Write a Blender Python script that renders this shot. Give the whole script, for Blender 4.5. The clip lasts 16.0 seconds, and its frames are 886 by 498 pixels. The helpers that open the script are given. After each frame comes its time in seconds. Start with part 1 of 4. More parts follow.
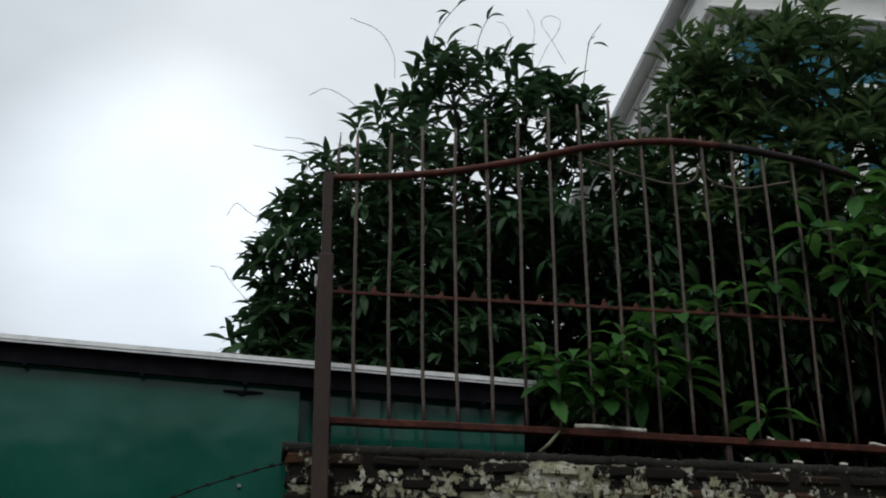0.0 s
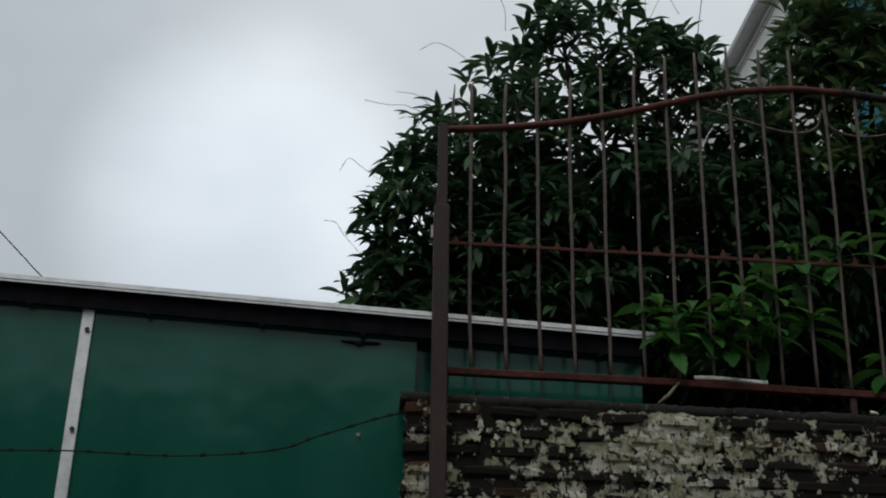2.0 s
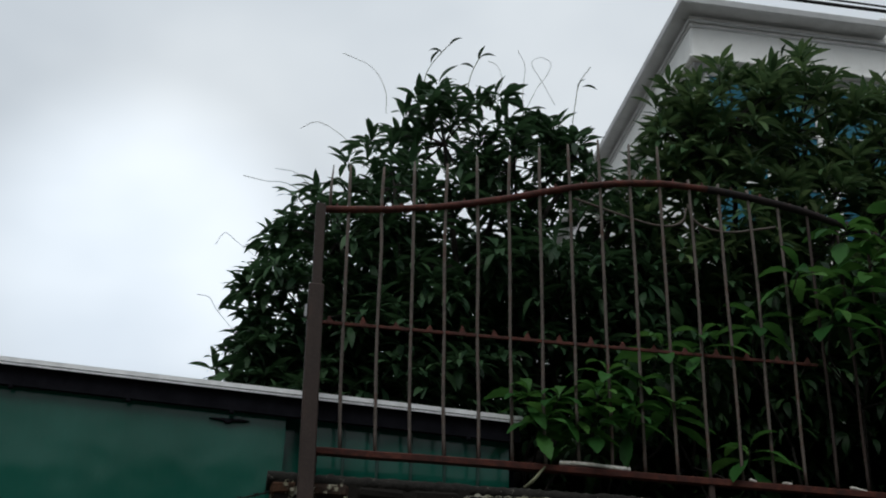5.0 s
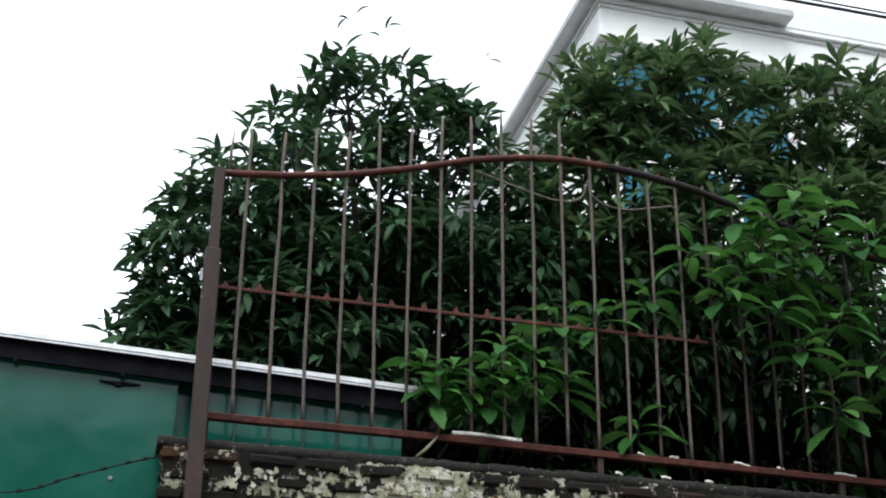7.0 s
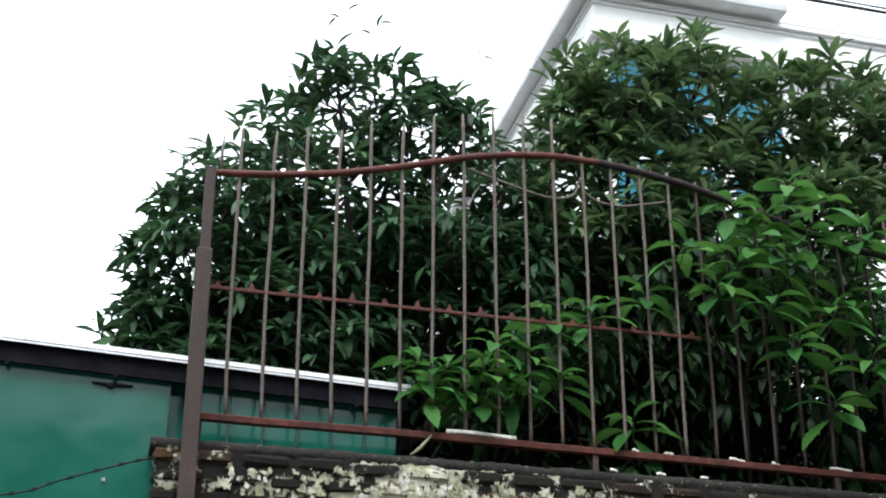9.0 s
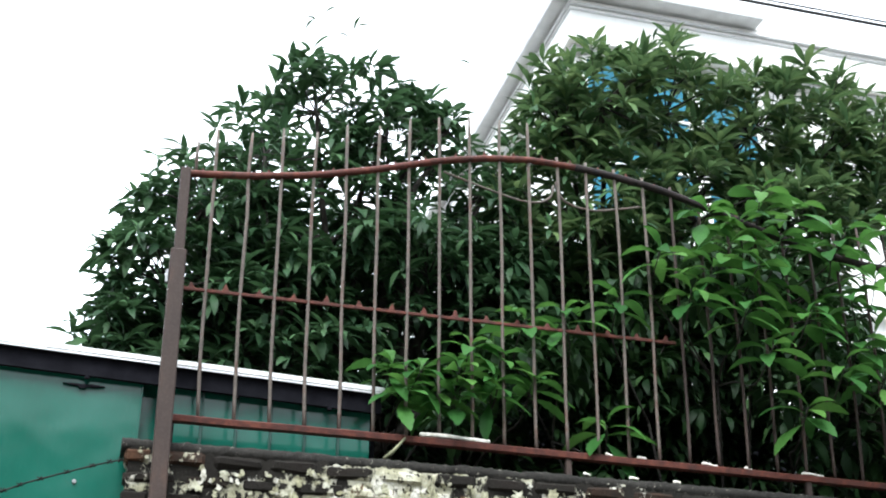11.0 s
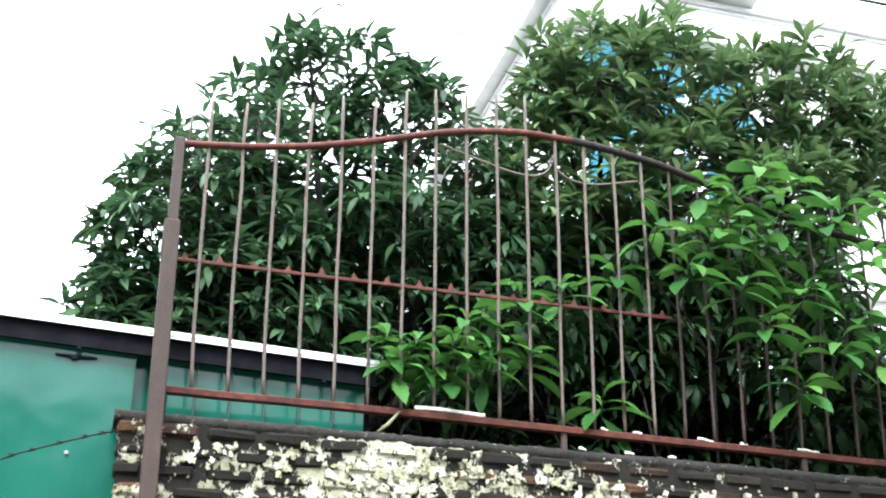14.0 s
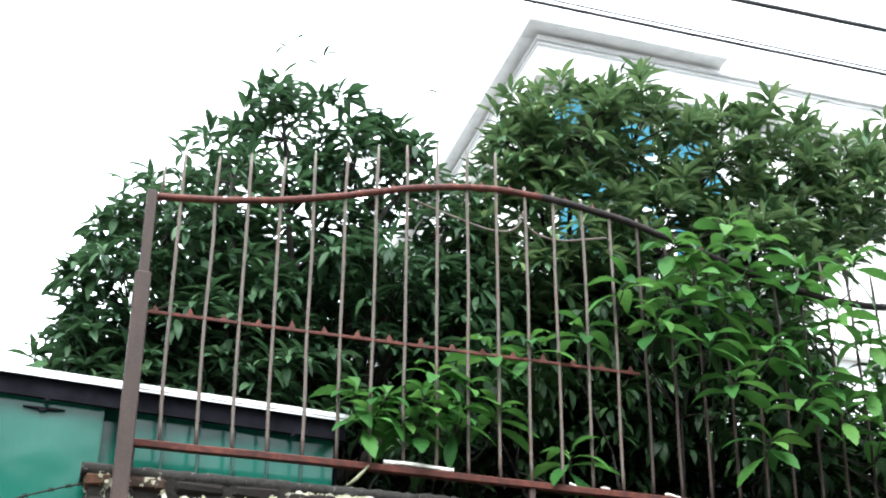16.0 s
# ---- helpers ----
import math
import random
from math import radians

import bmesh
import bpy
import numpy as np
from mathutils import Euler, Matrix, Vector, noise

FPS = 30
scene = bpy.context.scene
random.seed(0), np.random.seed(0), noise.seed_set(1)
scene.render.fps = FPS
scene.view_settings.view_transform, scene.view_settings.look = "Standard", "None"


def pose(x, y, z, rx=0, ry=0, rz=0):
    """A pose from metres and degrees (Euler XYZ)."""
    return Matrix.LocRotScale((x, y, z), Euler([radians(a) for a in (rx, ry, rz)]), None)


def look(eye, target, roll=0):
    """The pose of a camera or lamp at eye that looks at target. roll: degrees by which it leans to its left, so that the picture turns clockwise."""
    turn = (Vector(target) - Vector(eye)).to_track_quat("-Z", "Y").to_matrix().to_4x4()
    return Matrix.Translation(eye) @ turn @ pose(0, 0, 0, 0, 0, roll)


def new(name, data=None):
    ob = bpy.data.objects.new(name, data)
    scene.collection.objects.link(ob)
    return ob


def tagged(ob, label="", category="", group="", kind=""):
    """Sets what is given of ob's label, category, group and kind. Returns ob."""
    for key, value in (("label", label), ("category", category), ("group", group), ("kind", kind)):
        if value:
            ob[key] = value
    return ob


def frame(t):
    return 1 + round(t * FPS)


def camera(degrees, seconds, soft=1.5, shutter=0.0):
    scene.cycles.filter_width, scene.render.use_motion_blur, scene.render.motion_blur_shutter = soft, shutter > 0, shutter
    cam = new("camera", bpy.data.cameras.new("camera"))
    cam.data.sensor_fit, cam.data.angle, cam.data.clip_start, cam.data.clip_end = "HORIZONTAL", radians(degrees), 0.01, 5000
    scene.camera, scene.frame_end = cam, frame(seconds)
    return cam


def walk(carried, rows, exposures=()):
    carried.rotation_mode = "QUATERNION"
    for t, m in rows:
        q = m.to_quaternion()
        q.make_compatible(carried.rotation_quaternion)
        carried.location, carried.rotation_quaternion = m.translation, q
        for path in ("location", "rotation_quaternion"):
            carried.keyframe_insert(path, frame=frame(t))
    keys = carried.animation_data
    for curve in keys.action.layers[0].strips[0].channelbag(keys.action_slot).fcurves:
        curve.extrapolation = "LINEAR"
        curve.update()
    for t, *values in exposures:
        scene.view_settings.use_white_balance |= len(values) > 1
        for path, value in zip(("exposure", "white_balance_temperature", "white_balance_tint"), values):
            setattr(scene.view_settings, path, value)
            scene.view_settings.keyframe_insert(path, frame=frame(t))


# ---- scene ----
cam = camera(38.7, 16.0, soft=2.0)
PATH = [
    (0, (-0.164, -4.818, 1.614), (0.084, -3.021, 2.455), 0.3),
    (0.5, (-0.226, -4.775, 1.584), (-0.051, -2.96, 2.406), 1.2),
    (1, (-0.215, -4.789, 1.586), (-0.043, -2.984, 2.43), 2.1),
    (1.5, (-0.238, -4.756, 1.562), (-0.126, -2.937, 2.385), 1.4),
    (2, (-0.237, -4.763, 1.56), (-0.138, -2.929, 2.351), 2.0),
    (2.5, (-0.232, -4.754, 1.592), (-0.034, -2.927, 2.381), 2.0),
    (3, (-0.22, -4.775, 1.595), (0.078, -2.976, 2.418), 0.7),
    (3.5, (-0.23, -4.791, 1.601), (0.119, -3.019, 2.461), 1.3),
    (4, (-0.239, -4.799, 1.59), (0.04, -3.048, 2.514), 1.3),
    (6.5, (-0.235, -4.837, 1.554), (0.133, -3.07, 2.416), 1.7),
    (7, (-0.213, -4.818, 1.554), (0.224, -3.07, 2.421), 1.0),
    (7.5, (-0.199, -4.819, 1.551), (0.225, -3.063, 2.41), 0.7),
    (8, (-0.2, -4.812, 1.557), (0.245, -3.067, 2.428), 0.6),
    (8.5, (-0.2, -4.807, 1.559), (0.229, -3.058, 2.427), 0.8),
    (9, (-0.194, -4.808, 1.559), (0.249, -3.06, 2.424), 0.4),
    (9.5, (-0.193, -4.81, 1.561), (0.265, -3.071, 2.437), 0.2),
    (10, (-0.185, -4.812, 1.554), (0.281, -3.071, 2.421), 0.1),
    (12.5, (-0.187, -4.772, 1.559), (0.307, -3.046, 2.439), 0.8),
    (13, (-0.186, -4.76, 1.56), (0.308, -3.024, 2.42), 0.8),
    (13.5, (-0.182, -4.753, 1.551), (0.306, -3.008, 2.399), 0.6),
    (14, (-0.183, -4.755, 1.551), (0.309, -3.008, 2.392), 0.6),
    (14.5, (-0.184, -4.748, 1.562), (0.323, -3.018, 2.427), 0.4),
    (15, (-0.176, -4.767, 1.539), (0.364, -3.058, 2.427), 1.2),
    (15.5, (-0.182, -4.767, 1.536), (0.39, -3.071, 2.429), 0.6),
    (16, (-0.191, -4.783, 1.53), (0.334, -3.087, 2.451), 0.4),
]
walk(cam, [(t, look(eye, target, roll)) for t, eye, target, roll in PATH],
     exposures=[(t, stops, 6250 if t < 5 else 6050, 6) for t, stops in ((0.0, -0.3), (1.0, -0.5), (2.0, -0.62), (2.6, -0.22), (3.2, 0.15), (3.6, 0.35), (4.0, -0.45), (6.5, 0.0), (7.0, 1.05), (8.0, 1.4), (10.0, 1.85), (12.5, 2.25), (13.2, 2.35), (14.0, 2.82), (14.6, 2.95), (15.2, 2.58), (16.0, 2.55))])

# ---- world, sun, exposure ----
SUN_EL, SUN_AZ = 60.0, 205.0
world = bpy.data.worlds.new("overcast_sky")
scene.world = world
world.use_nodes = True
wn, wl = world.node_tree.nodes, world.node_tree.links
wn.clear()
w_out, w_bg = wn.new("ShaderNodeOutputWorld"), wn.new("ShaderNodeBackground")
sky = wn.new("ShaderNodeTexSky")
sky.sky_type, sky.sun_disc = "NISHITA", False
sky.sun_elevation, sky.sun_rotation = radians(SUN_EL), radians(SUN_AZ)
sky.air_density, sky.dust_density = 1.0, 3.0
w_co = wn.new("ShaderNodeTexCoord")
w_map = wn.new("ShaderNodeMapping")
w_map.inputs["Scale"].default_value = (1.0, 1.0, 1.7)
w_map.inputs["Location"].default_value = (0.35, 0.1, 0.2)
w_noise = wn.new("ShaderNodeTexNoise")
w_noise.inputs["Scale"].default_value, w_noise.inputs["Detail"].default_value = 2.6, 4.0
w_noise.inputs["Roughness"].default_value = 0.45
w_ramp = wn.new("ShaderNodeValToRGB")
w_ramp.color_ramp.elements[0].position, w_ramp.color_ramp.elements[1].position = 0.36, 0.66
w_ramp.color_ramp.elements[0].color = (7.3, 7.65, 8.2, 1)
w_ramp.color_ramp.elements[1].color = (10.2, 10.35, 10.6, 1)
w_mix = wn.new("ShaderNodeMix")
w_mix.data_type = "RGBA"
w_mix.inputs["Factor"].default_value = 0.92
wl.new(w_co.outputs["Generated"], w_map.inputs["Vector"])
wl.new(w_map.outputs["Vector"], w_noise.inputs["Vector"])
wl.new(w_noise.outputs["Fac"], w_ramp.inputs["Fac"])
wl.new(sky.outputs["Color"], w_mix.inputs["A"])
wl.new(w_ramp.outputs["Color"], w_mix.inputs["B"])
w_sep, w_lift = wn.new("ShaderNodeSeparateXYZ"), wn.new("ShaderNodeMapRange")
wl.new(w_co.outputs["Generated"], w_sep.inputs["Vector"])
wl.new(w_sep.outputs["Z"], w_lift.inputs["Value"])
for key, value in (("From Min", 0.0), ("From Max", 1.0), ("To Min", 0.68), ("To Max", 1.20)):
    w_lift.inputs[key].default_value = value
w_mul = wn.new("ShaderNodeMix")
w_mul.data_type, w_mul.blend_type = "RGBA", "MULTIPLY"
w_mul.inputs["Factor"].default_value = 1.0
wl.new(w_mix.outputs["Result"], w_mul.inputs["A"])
wl.new(w_lift.outputs["Result"], w_mul.inputs["B"])
# the cloud cover is thinner and brighter ahead of the eye
w_ahead, w_mul2 = wn.new("ShaderNodeMapRange"), wn.new("ShaderNodeMix")
wl.new(w_sep.outputs["Y"], w_ahead.inputs["Value"])
for key, value in (("From Min", -1.0), ("From Max", 1.0), ("To Min", 0.66), ("To Max", 1.28)):
    w_ahead.inputs[key].default_value = value
w_mul2.data_type, w_mul2.blend_type = "RGBA", "MULTIPLY"
w_mul2.inputs["Factor"].default_value = 1.0
wl.new(w_mul.outputs["Result"], w_mul2.inputs["A"])
wl.new(w_ahead.outputs["Result"], w_mul2.inputs["B"])
# a thin place in the cloud, low over the shed
w_dot, w_glow, w_mul3 = wn.new("ShaderNodeVectorMath"), wn.new("ShaderNodeMapRange"), wn.new("ShaderNodeMix")
w_dot.operation = "DOT_PRODUCT"
w_dot.inputs[1].default_value = (-0.096, 0.905, 0.413)
wl.new(w_co.outputs["Generated"], w_dot.inputs[0])
w_glow.interpolation_type = "SMOOTHSTEP"
for key, value in (("From Min", 0.985), ("From Max", 0.9990), ("To Min", 0.88), ("To Max", 1.38)):
    w_glow.inputs[key].default_value = value
wl.new(w_dot.outputs["Value"], w_glow.inputs["Value"])
w_mul3.data_type, w_mul3.blend_type = "RGBA", "MULTIPLY"
w_mul3.inputs["Factor"].default_value = 1.0
wl.new(w_mul2.outputs["Result"], w_mul3.inputs["A"])
wl.new(w_glow.outputs["Result"], w_mul3.inputs["B"])
wl.new(w_mul3.outputs["Result"], w_bg.inputs["Color"])
w_bg.inputs["Strength"].default_value = 0.1
wl.new(w_bg.outputs["Background"], w_out.inputs["Surface"])

sun = new("sun", bpy.data.lights.new("sun", "SUN"))
sun.data.energy, sun.data.angle, sun.data.color = 1.7, radians(35), (1.0, 0.97, 0.93)
sun.matrix_world = look((0, 0, 0), (-math.sin(radians(SUN_AZ)) * math.cos(radians(SUN_EL)),
                                    -math.cos(radians(SUN_AZ)) * math.cos(radians(SUN_EL)), -math.sin(radians(SUN_EL))))


# ---- materials ----
class Mat:
    """A node material with a principled surface and a few short ways to feed it."""

    def __init__(self, name, rough=0.7, metal=0.0, spec=0.5):
        self.m = bpy.data.materials.new(name)
        self.m.use_nodes = True
        self.n, self.l = self.m.node_tree.nodes, self.m.node_tree.links
        self.p = self.n["Principled BSDF"]
        self.p.inputs["Roughness"].default_value = rough
        self.p.inputs["Metallic"].default_value = metal
        self.p.inputs["Specular IOR Level"].default_value = spec
        geo = self.n.new("ShaderNodeNewGeometry")
        self.pos, self.island = geo.outputs["Position"], geo.outputs["Random Per Island"]

    def noise(self, scale, detail=4.0, rough=0.6, stretch=None, shift=(0, 0, 0)):
        tex = self.n.new("ShaderNodeTexNoise")
        tex.inputs["Scale"].default_value, tex.inputs["Detail"].default_value = scale, detail
        tex.inputs["Roughness"].default_value = rough
        mp = self.n.new("ShaderNodeMapping")
        mp.inputs["Scale"].default_value = stretch or (1, 1, 1)
        mp.inputs["Location"].default_value = shift
        self.l.new(self.pos, mp.inputs["Vector"])
        self.l.new(mp.outputs["Vector"], tex.inputs["Vector"])
        return tex.outputs["Fac"]

    def ramp(self, fac, *stops):
        r = self.n.new("ShaderNodeValToRGB")
        while len(r.color_ramp.elements) < len(stops):
            r.color_ramp.elements.new(0.5)
        for e, (at, c) in zip(r.color_ramp.elements, stops):
            e.position = at
            e.color = (*c, 1) if isinstance(c, tuple) else (c, c, c, 1)
        self.l.new(fac, r.inputs["Fac"])
        return r.outputs["Color"]

    def mix(self, fac, a, b, how="MIX"):
        x = self.n.new("ShaderNodeMix")
        x.data_type, x.blend_type = "RGBA", how
        for key, v in (("Factor", fac), ("A", a), ("B", b)):
            if isinstance(v, (int, float)):
                x.inputs[key].default_value = v if key == "Factor" else (v, v, v, 1)
            elif isinstance(v, tuple):
                x.inputs[key].default_value = (*v, 1)
            else:
                self.l.new(v, x.inputs[key])
        return x.outputs["Result"]

    def math(self, op, a, b=0.0):
        x = self.n.new("ShaderNodeMath")
        x.operation = op
        for k, v in enumerate((a, b)):
            if isinstance(v, (int, float)):
                x.inputs[k].default_value = v
            else:
                self.l.new(v, x.inputs[k])
        return x.outputs["Value"]

    def random(self):
        return self.n.new("ShaderNodeObjectInfo").outputs["Random"]

    def colour(self, c):
        self.l.new(c, self.p.inputs["Base Color"])
        return self

    def rough(self, c):
        self.l.new(c, self.p.inputs["Roughness"])
        return self

    def bump(self, h, strength=0.3, distance=0.004):
        b = self.n.new("ShaderNodeBump")
        b.inputs["Strength"].default_value, b.inputs["Distance"].default_value = strength, distance
        self.l.new(h, b.inputs["Height"])
        self.l.new(b.outputs["Normal"], self.p.inputs["Normal"])
        return self


def leaf_material(name, dark, mid, light, per_object=False, thin=0.35):
    k = Mat(name, 0.5, 0.0, 0.13)
    rnd = k.random() if per_object else k.island
    base = k.ramp(rnd, (0.0, dark), (0.55, mid), (1.0, light))
    spots = k.noise(60, 3)
    col = k.mix(k.ramp(spots, (0.45, 0.0), (0.75, 0.35)), base, tuple(v * 0.6 for v in dark))
    k.colour(col)
    tr = k.n.new("ShaderNodeBsdfTranslucent")
    k.l.new(k.mix(0.5, col, light), tr.inputs["Color"])
    mx = k.n.new("ShaderNodeMixShader")
    mx.inputs["Fac"].default_value = thin
    k.l.new(k.p.outputs["BSDF"], mx.inputs[1])
    k.l.new(tr.outputs["BSDF"], mx.inputs[2])
    k.l.new(mx.outputs["Shader"], k.n["Material Output"].inputs["Surface"])
    k.bump(k.noise(90, 3), 0.25, 0.002)
    return k.m


# darker leaf greens; in the deep foliage they stand in for shade
M_LEAF_DARK = leaf_material("tree_leaf_dark", (0.009, 0.025, 0.009), (0.018, 0.047, 0.015), (0.042, 0.090, 0.028), thin=0.15)
M_LEAF_A = leaf_material("tree_leaf_broad", (0.014, 0.037, 0.017), (0.031, 0.073, 0.031), (0.068, 0.132, 0.056), thin=0.26)
M_LEAF_R = leaf_material("tree_leaf_olive", (0.023, 0.058, 0.024), (0.054, 0.118, 0.048), (0.138, 0.202, 0.078), thin=0.26)
M_FRESH = leaf_material("fresh_leaf", (0.022, 0.080, 0.018), (0.044, 0.140, 0.028), (0.085, 0.190, 0.040), True, 0.34)

k = Mat("bark", 0.9)
M_BARK = k.colour(k.ramp(k.noise(22, 5, 0.65, (1, 1, 0.3)), (0.3, (0.010, 0.008, 0.006)), (0.7, (0.026, 0.021, 0.016)))).bump(k.noise(60, 4), 0.6, 0.01).m
k = Mat("dry_tendril", 0.8)
M_TENDRIL = k.colour(k.ramp(k.noise(40), (0.3, (0.10, 0.11, 0.06)), (0.7, (0.22, 0.22, 0.13)))).m

k = Mat("rusty_iron", 0.75, 0.15, 0.35)
flake = k.noise(26, 6, 0.7)
fine = k.noise(170, 4, 0.7)
rust = k.ramp(flake, (0.28, (0.024, 0.011, 0.009)), (0.5, (0.078, 0.020, 0.013)), (0.68, (0.150, 0.042, 0.024)))
M_RUST = k.colour(k.mix(k.ramp(fine, (0.4, 0.0), (0.7, 0.5)), rust, (0.050, 0.020, 0.016))).bump(fine, 0.6, 0.003).m
k = Mat("weathered_bar", 0.65, 0.25, 0.4)
flake, fine = k.noise(14, 5, 0.7), k.noise(150, 4, 0.7)
grey = k.ramp(flake, (0.3, (0.070, 0.060, 0.052)), (0.52, (0.135, 0.112, 0.095)), (0.7, (0.10, 0.045, 0.030)))
M_BAR = k.colour(k.mix(k.ramp(fine, (0.42, 0.0), (0.7, 0.55)), grey, (0.05, 0.033, 0.027))).bump(fine, 0.5, 0.002).m
k = Mat("post_iron", 0.7, 0.1, 0.35)
flake, fine = k.noise(9, 6, 0.65, (2, 2, 0.6)), k.noise(120, 4, 0.7)
brown = k.ramp(flake, (0.3, (0.030, 0.020, 0.017)), (0.55, (0.042, 0.027, 0.022)), (0.75, (0.070, 0.039, 0.027)))
M_POST = k.colour(k.mix(k.ramp(fine, (0.45, 0.0), (0.7, 0.18)), brown, (0.11, 0.085, 0.072))).bump(fine, 0.5, 0.002).m

k = Mat("near_black_iron", 0.85, 0.0, 0.25)
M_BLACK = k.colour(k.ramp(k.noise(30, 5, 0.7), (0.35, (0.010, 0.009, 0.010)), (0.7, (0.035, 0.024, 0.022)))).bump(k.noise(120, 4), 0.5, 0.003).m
# Old brick: nearly black with moss, with flakes of an old lime wash left in patches.
def brick_material(name, joint):
    k = Mat(name, 0.95, 0.0, 0.2)
    rnd = k.random()
    soot, grit = k.noise(7, 6, 0.7), k.noise(85, 5, 0.7)
    if joint:
        base = k.ramp(soot, (0.3, (0.004, 0.0035, 0.003)), (0.65, (0.018, 0.016, 0.013)))
    else:
        clay = k.ramp(rnd, (0.0, (0.008, 0.006, 0.005)), (0.7, (0.018, 0.012, 0.009)), (0.92, (0.09, 0.040, 0.022)), (1.0, (0.22, 0.10, 0.04)))
        base = k.mix(k.ramp(soot, (0.35, 0.15), (0.6, 0.85)), clay, (0.011, 0.010, 0.008))
    base = k.mix(k.ramp(grit, (0.4, 0.0), (0.75, 0.3)), base, (0.022, 0.019, 0.015))
    sep = k.n.new("ShaderNodeSeparateXYZ")
    k.l.new(k.pos, sep.inputs["Vector"])
    off = k.math("DIVIDE", k.math("SUBTRACT", sep.outputs["X"], 0.95), 0.30)
    hump = k.math("MULTIPLY", k.math("POWER", 2.718, k.math("MULTIPLY", k.math("MULTIPLY", off, off), -1.0)), 0.12)
    low = k.math("MULTIPLY", k.math("SUBTRACT", 2.93, sep.outputs["Z"]), 0.12)
    hump = k.math("SUBTRACT", hump, k.math("MULTIPLY", k.math("MAXIMUM", k.math("SUBTRACT", sep.outputs["X"], 1.5), 0.0), 0.06))
    blotch = k.noise(5.5, 3, 0.55, (1, 1, 1.3), (3.1, 0, 1.7))
    flakes = k.noise(12, 6, 0.74, (1.15, 1, 0.9), (0, 0, 5))
    amount = k.math("ADD", k.math("ADD", k.math("MULTIPLY", blotch, 0.42), k.math("MULTIPLY", flakes, 0.72)), k.math("ADD", hump, low))
    amount = k.math("ADD", amount, -0.012) if joint else k.math("ADD", amount, k.math("SUBTRACT", k.math("MULTIPLY", rnd, 0.12), 0.125))
    mask = k.math("MULTIPLY", k.ramp(amount, (0.595, 0.0), (0.615, 1.0)), k.ramp(k.noise(42, 4, 0.7, (1.3, 1, 0.8), (7, 0, 0)), (0.40, 0.0), (0.46, 1.0)))
    lime = k.ramp(k.noise(11, 4), (0.35, (0.27, 0.26, 0.17)), (0.5, (0.44, 0.425, 0.32)), (0.68, (0.62, 0.60, 0.54)))
    lime = k.mix(k.ramp(k.noise(120, 4), (0.45, 0.0), (0.75, 0.5)), lime, (0.16, 0.15, 0.10))
    k.colour(k.mix(mask, base, lime))
    k.bump(k.math("ADD", grit, k.math("MULTIPLY", mask, 0.5)), 0.8, 0.006)
    return k.m


k = Mat("lime_plaster", 0.95, 0.0, 0.2)
tint = k.ramp(k.random(), (0.0, (0.30, 0.29, 0.18)), (0.5, (0.46, 0.45, 0.32)), (0.8, (0.54, 0.53, 0.43)), (1.0, (0.62, 0.60, 0.54)))
M_LIME = k.colour(k.mix(k.ramp(k.noise(48, 6, 0.78), (0.44, 0.0), (0.60, 0.85)), tint, (0.085, 0.078, 0.05))).bump(k.noise(90, 5, 0.7), 0.5, 0.004).m
M_BRICK, M_MORTAR = brick_material("old_brick", False), brick_material("old_mortar", True)
k = Mat("mossy_concrete", 0.95, 0.0, 0.2)
flecks = k.ramp(k.noise(34, 5, 0.75, (1, 1, 1), (4, 1, 0)), (0.62, 0.0), (0.66, 0.85))
M_COPING = k.colour(k.mix(flecks, k.mix(k.ramp(k.noise(50, 5, 0.7), (0.4, 0.0), (0.7, 0.6)),
                          k.ramp(k.noise(6, 5, 0.65), (0.3, (0.008, 0.007, 0.0065)), (0.7, (0.024, 0.023, 0.020))), (0.04, 0.037, 0.033)), (0.36, 0.34, 0.28))).bump(k.noise(60, 5, 0.7), 0.8, 0.008).m

k = Mat("green_sheet", 0.3, 0.0, 0.55)
grime = k.noise(3.2, 5, 0.6, (1, 1, 0.5))
teal = k.ramp(grime, (0.3, (0.009, 0.084, 0.058)), (0.7, (0.018, 0.115, 0.084)))
k.colour(k.mix(k.ramp(k.noise(38, 4, 0.7, (1, 1, 0.4)), (0.55, 0.0), (0.8, 0.4)), teal, (0.03, 0.12, 0.09)))
k.rough(k.ramp(k.noise(9, 4), (0.3, 0.10), (0.7, 0.17)))
M_SHEET = k.bump(k.noise(2.4, 2), 0.25, 0.03).m
# colour of the reflected bars on the green sheet
k = Mat("bar_reflection_teal", 0.5)
M_BAR_REFLECTION = k.colour(k.ramp(k.noise(20, 4), (0.3, (0.012, 0.045, 0.036)), (0.7, (0.02, 0.07, 0.055)))).m
k = Mat("pale_tin", 0.5, 0.6, 0.5)
M_TIN = k.colour(k.ramp(k.noise(14, 5, 0.7), (0.3, (0.70, 0.70, 0.70)), (0.6, (0.92, 0.92, 0.92)))).bump(k.noise(60), 0.2, 0.003).m
# near-black; on the wall behind the foliage it stands in for shade
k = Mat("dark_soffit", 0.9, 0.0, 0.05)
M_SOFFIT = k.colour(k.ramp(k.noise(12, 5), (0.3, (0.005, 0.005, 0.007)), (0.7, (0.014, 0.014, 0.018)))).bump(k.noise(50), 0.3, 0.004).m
k = Mat("galvanised_screw", 0.4, 0.8)
M_SCREW = k.colour(k.ramp(k.noise(200), (0.3, 0.25), (0.7, 0.5))).m

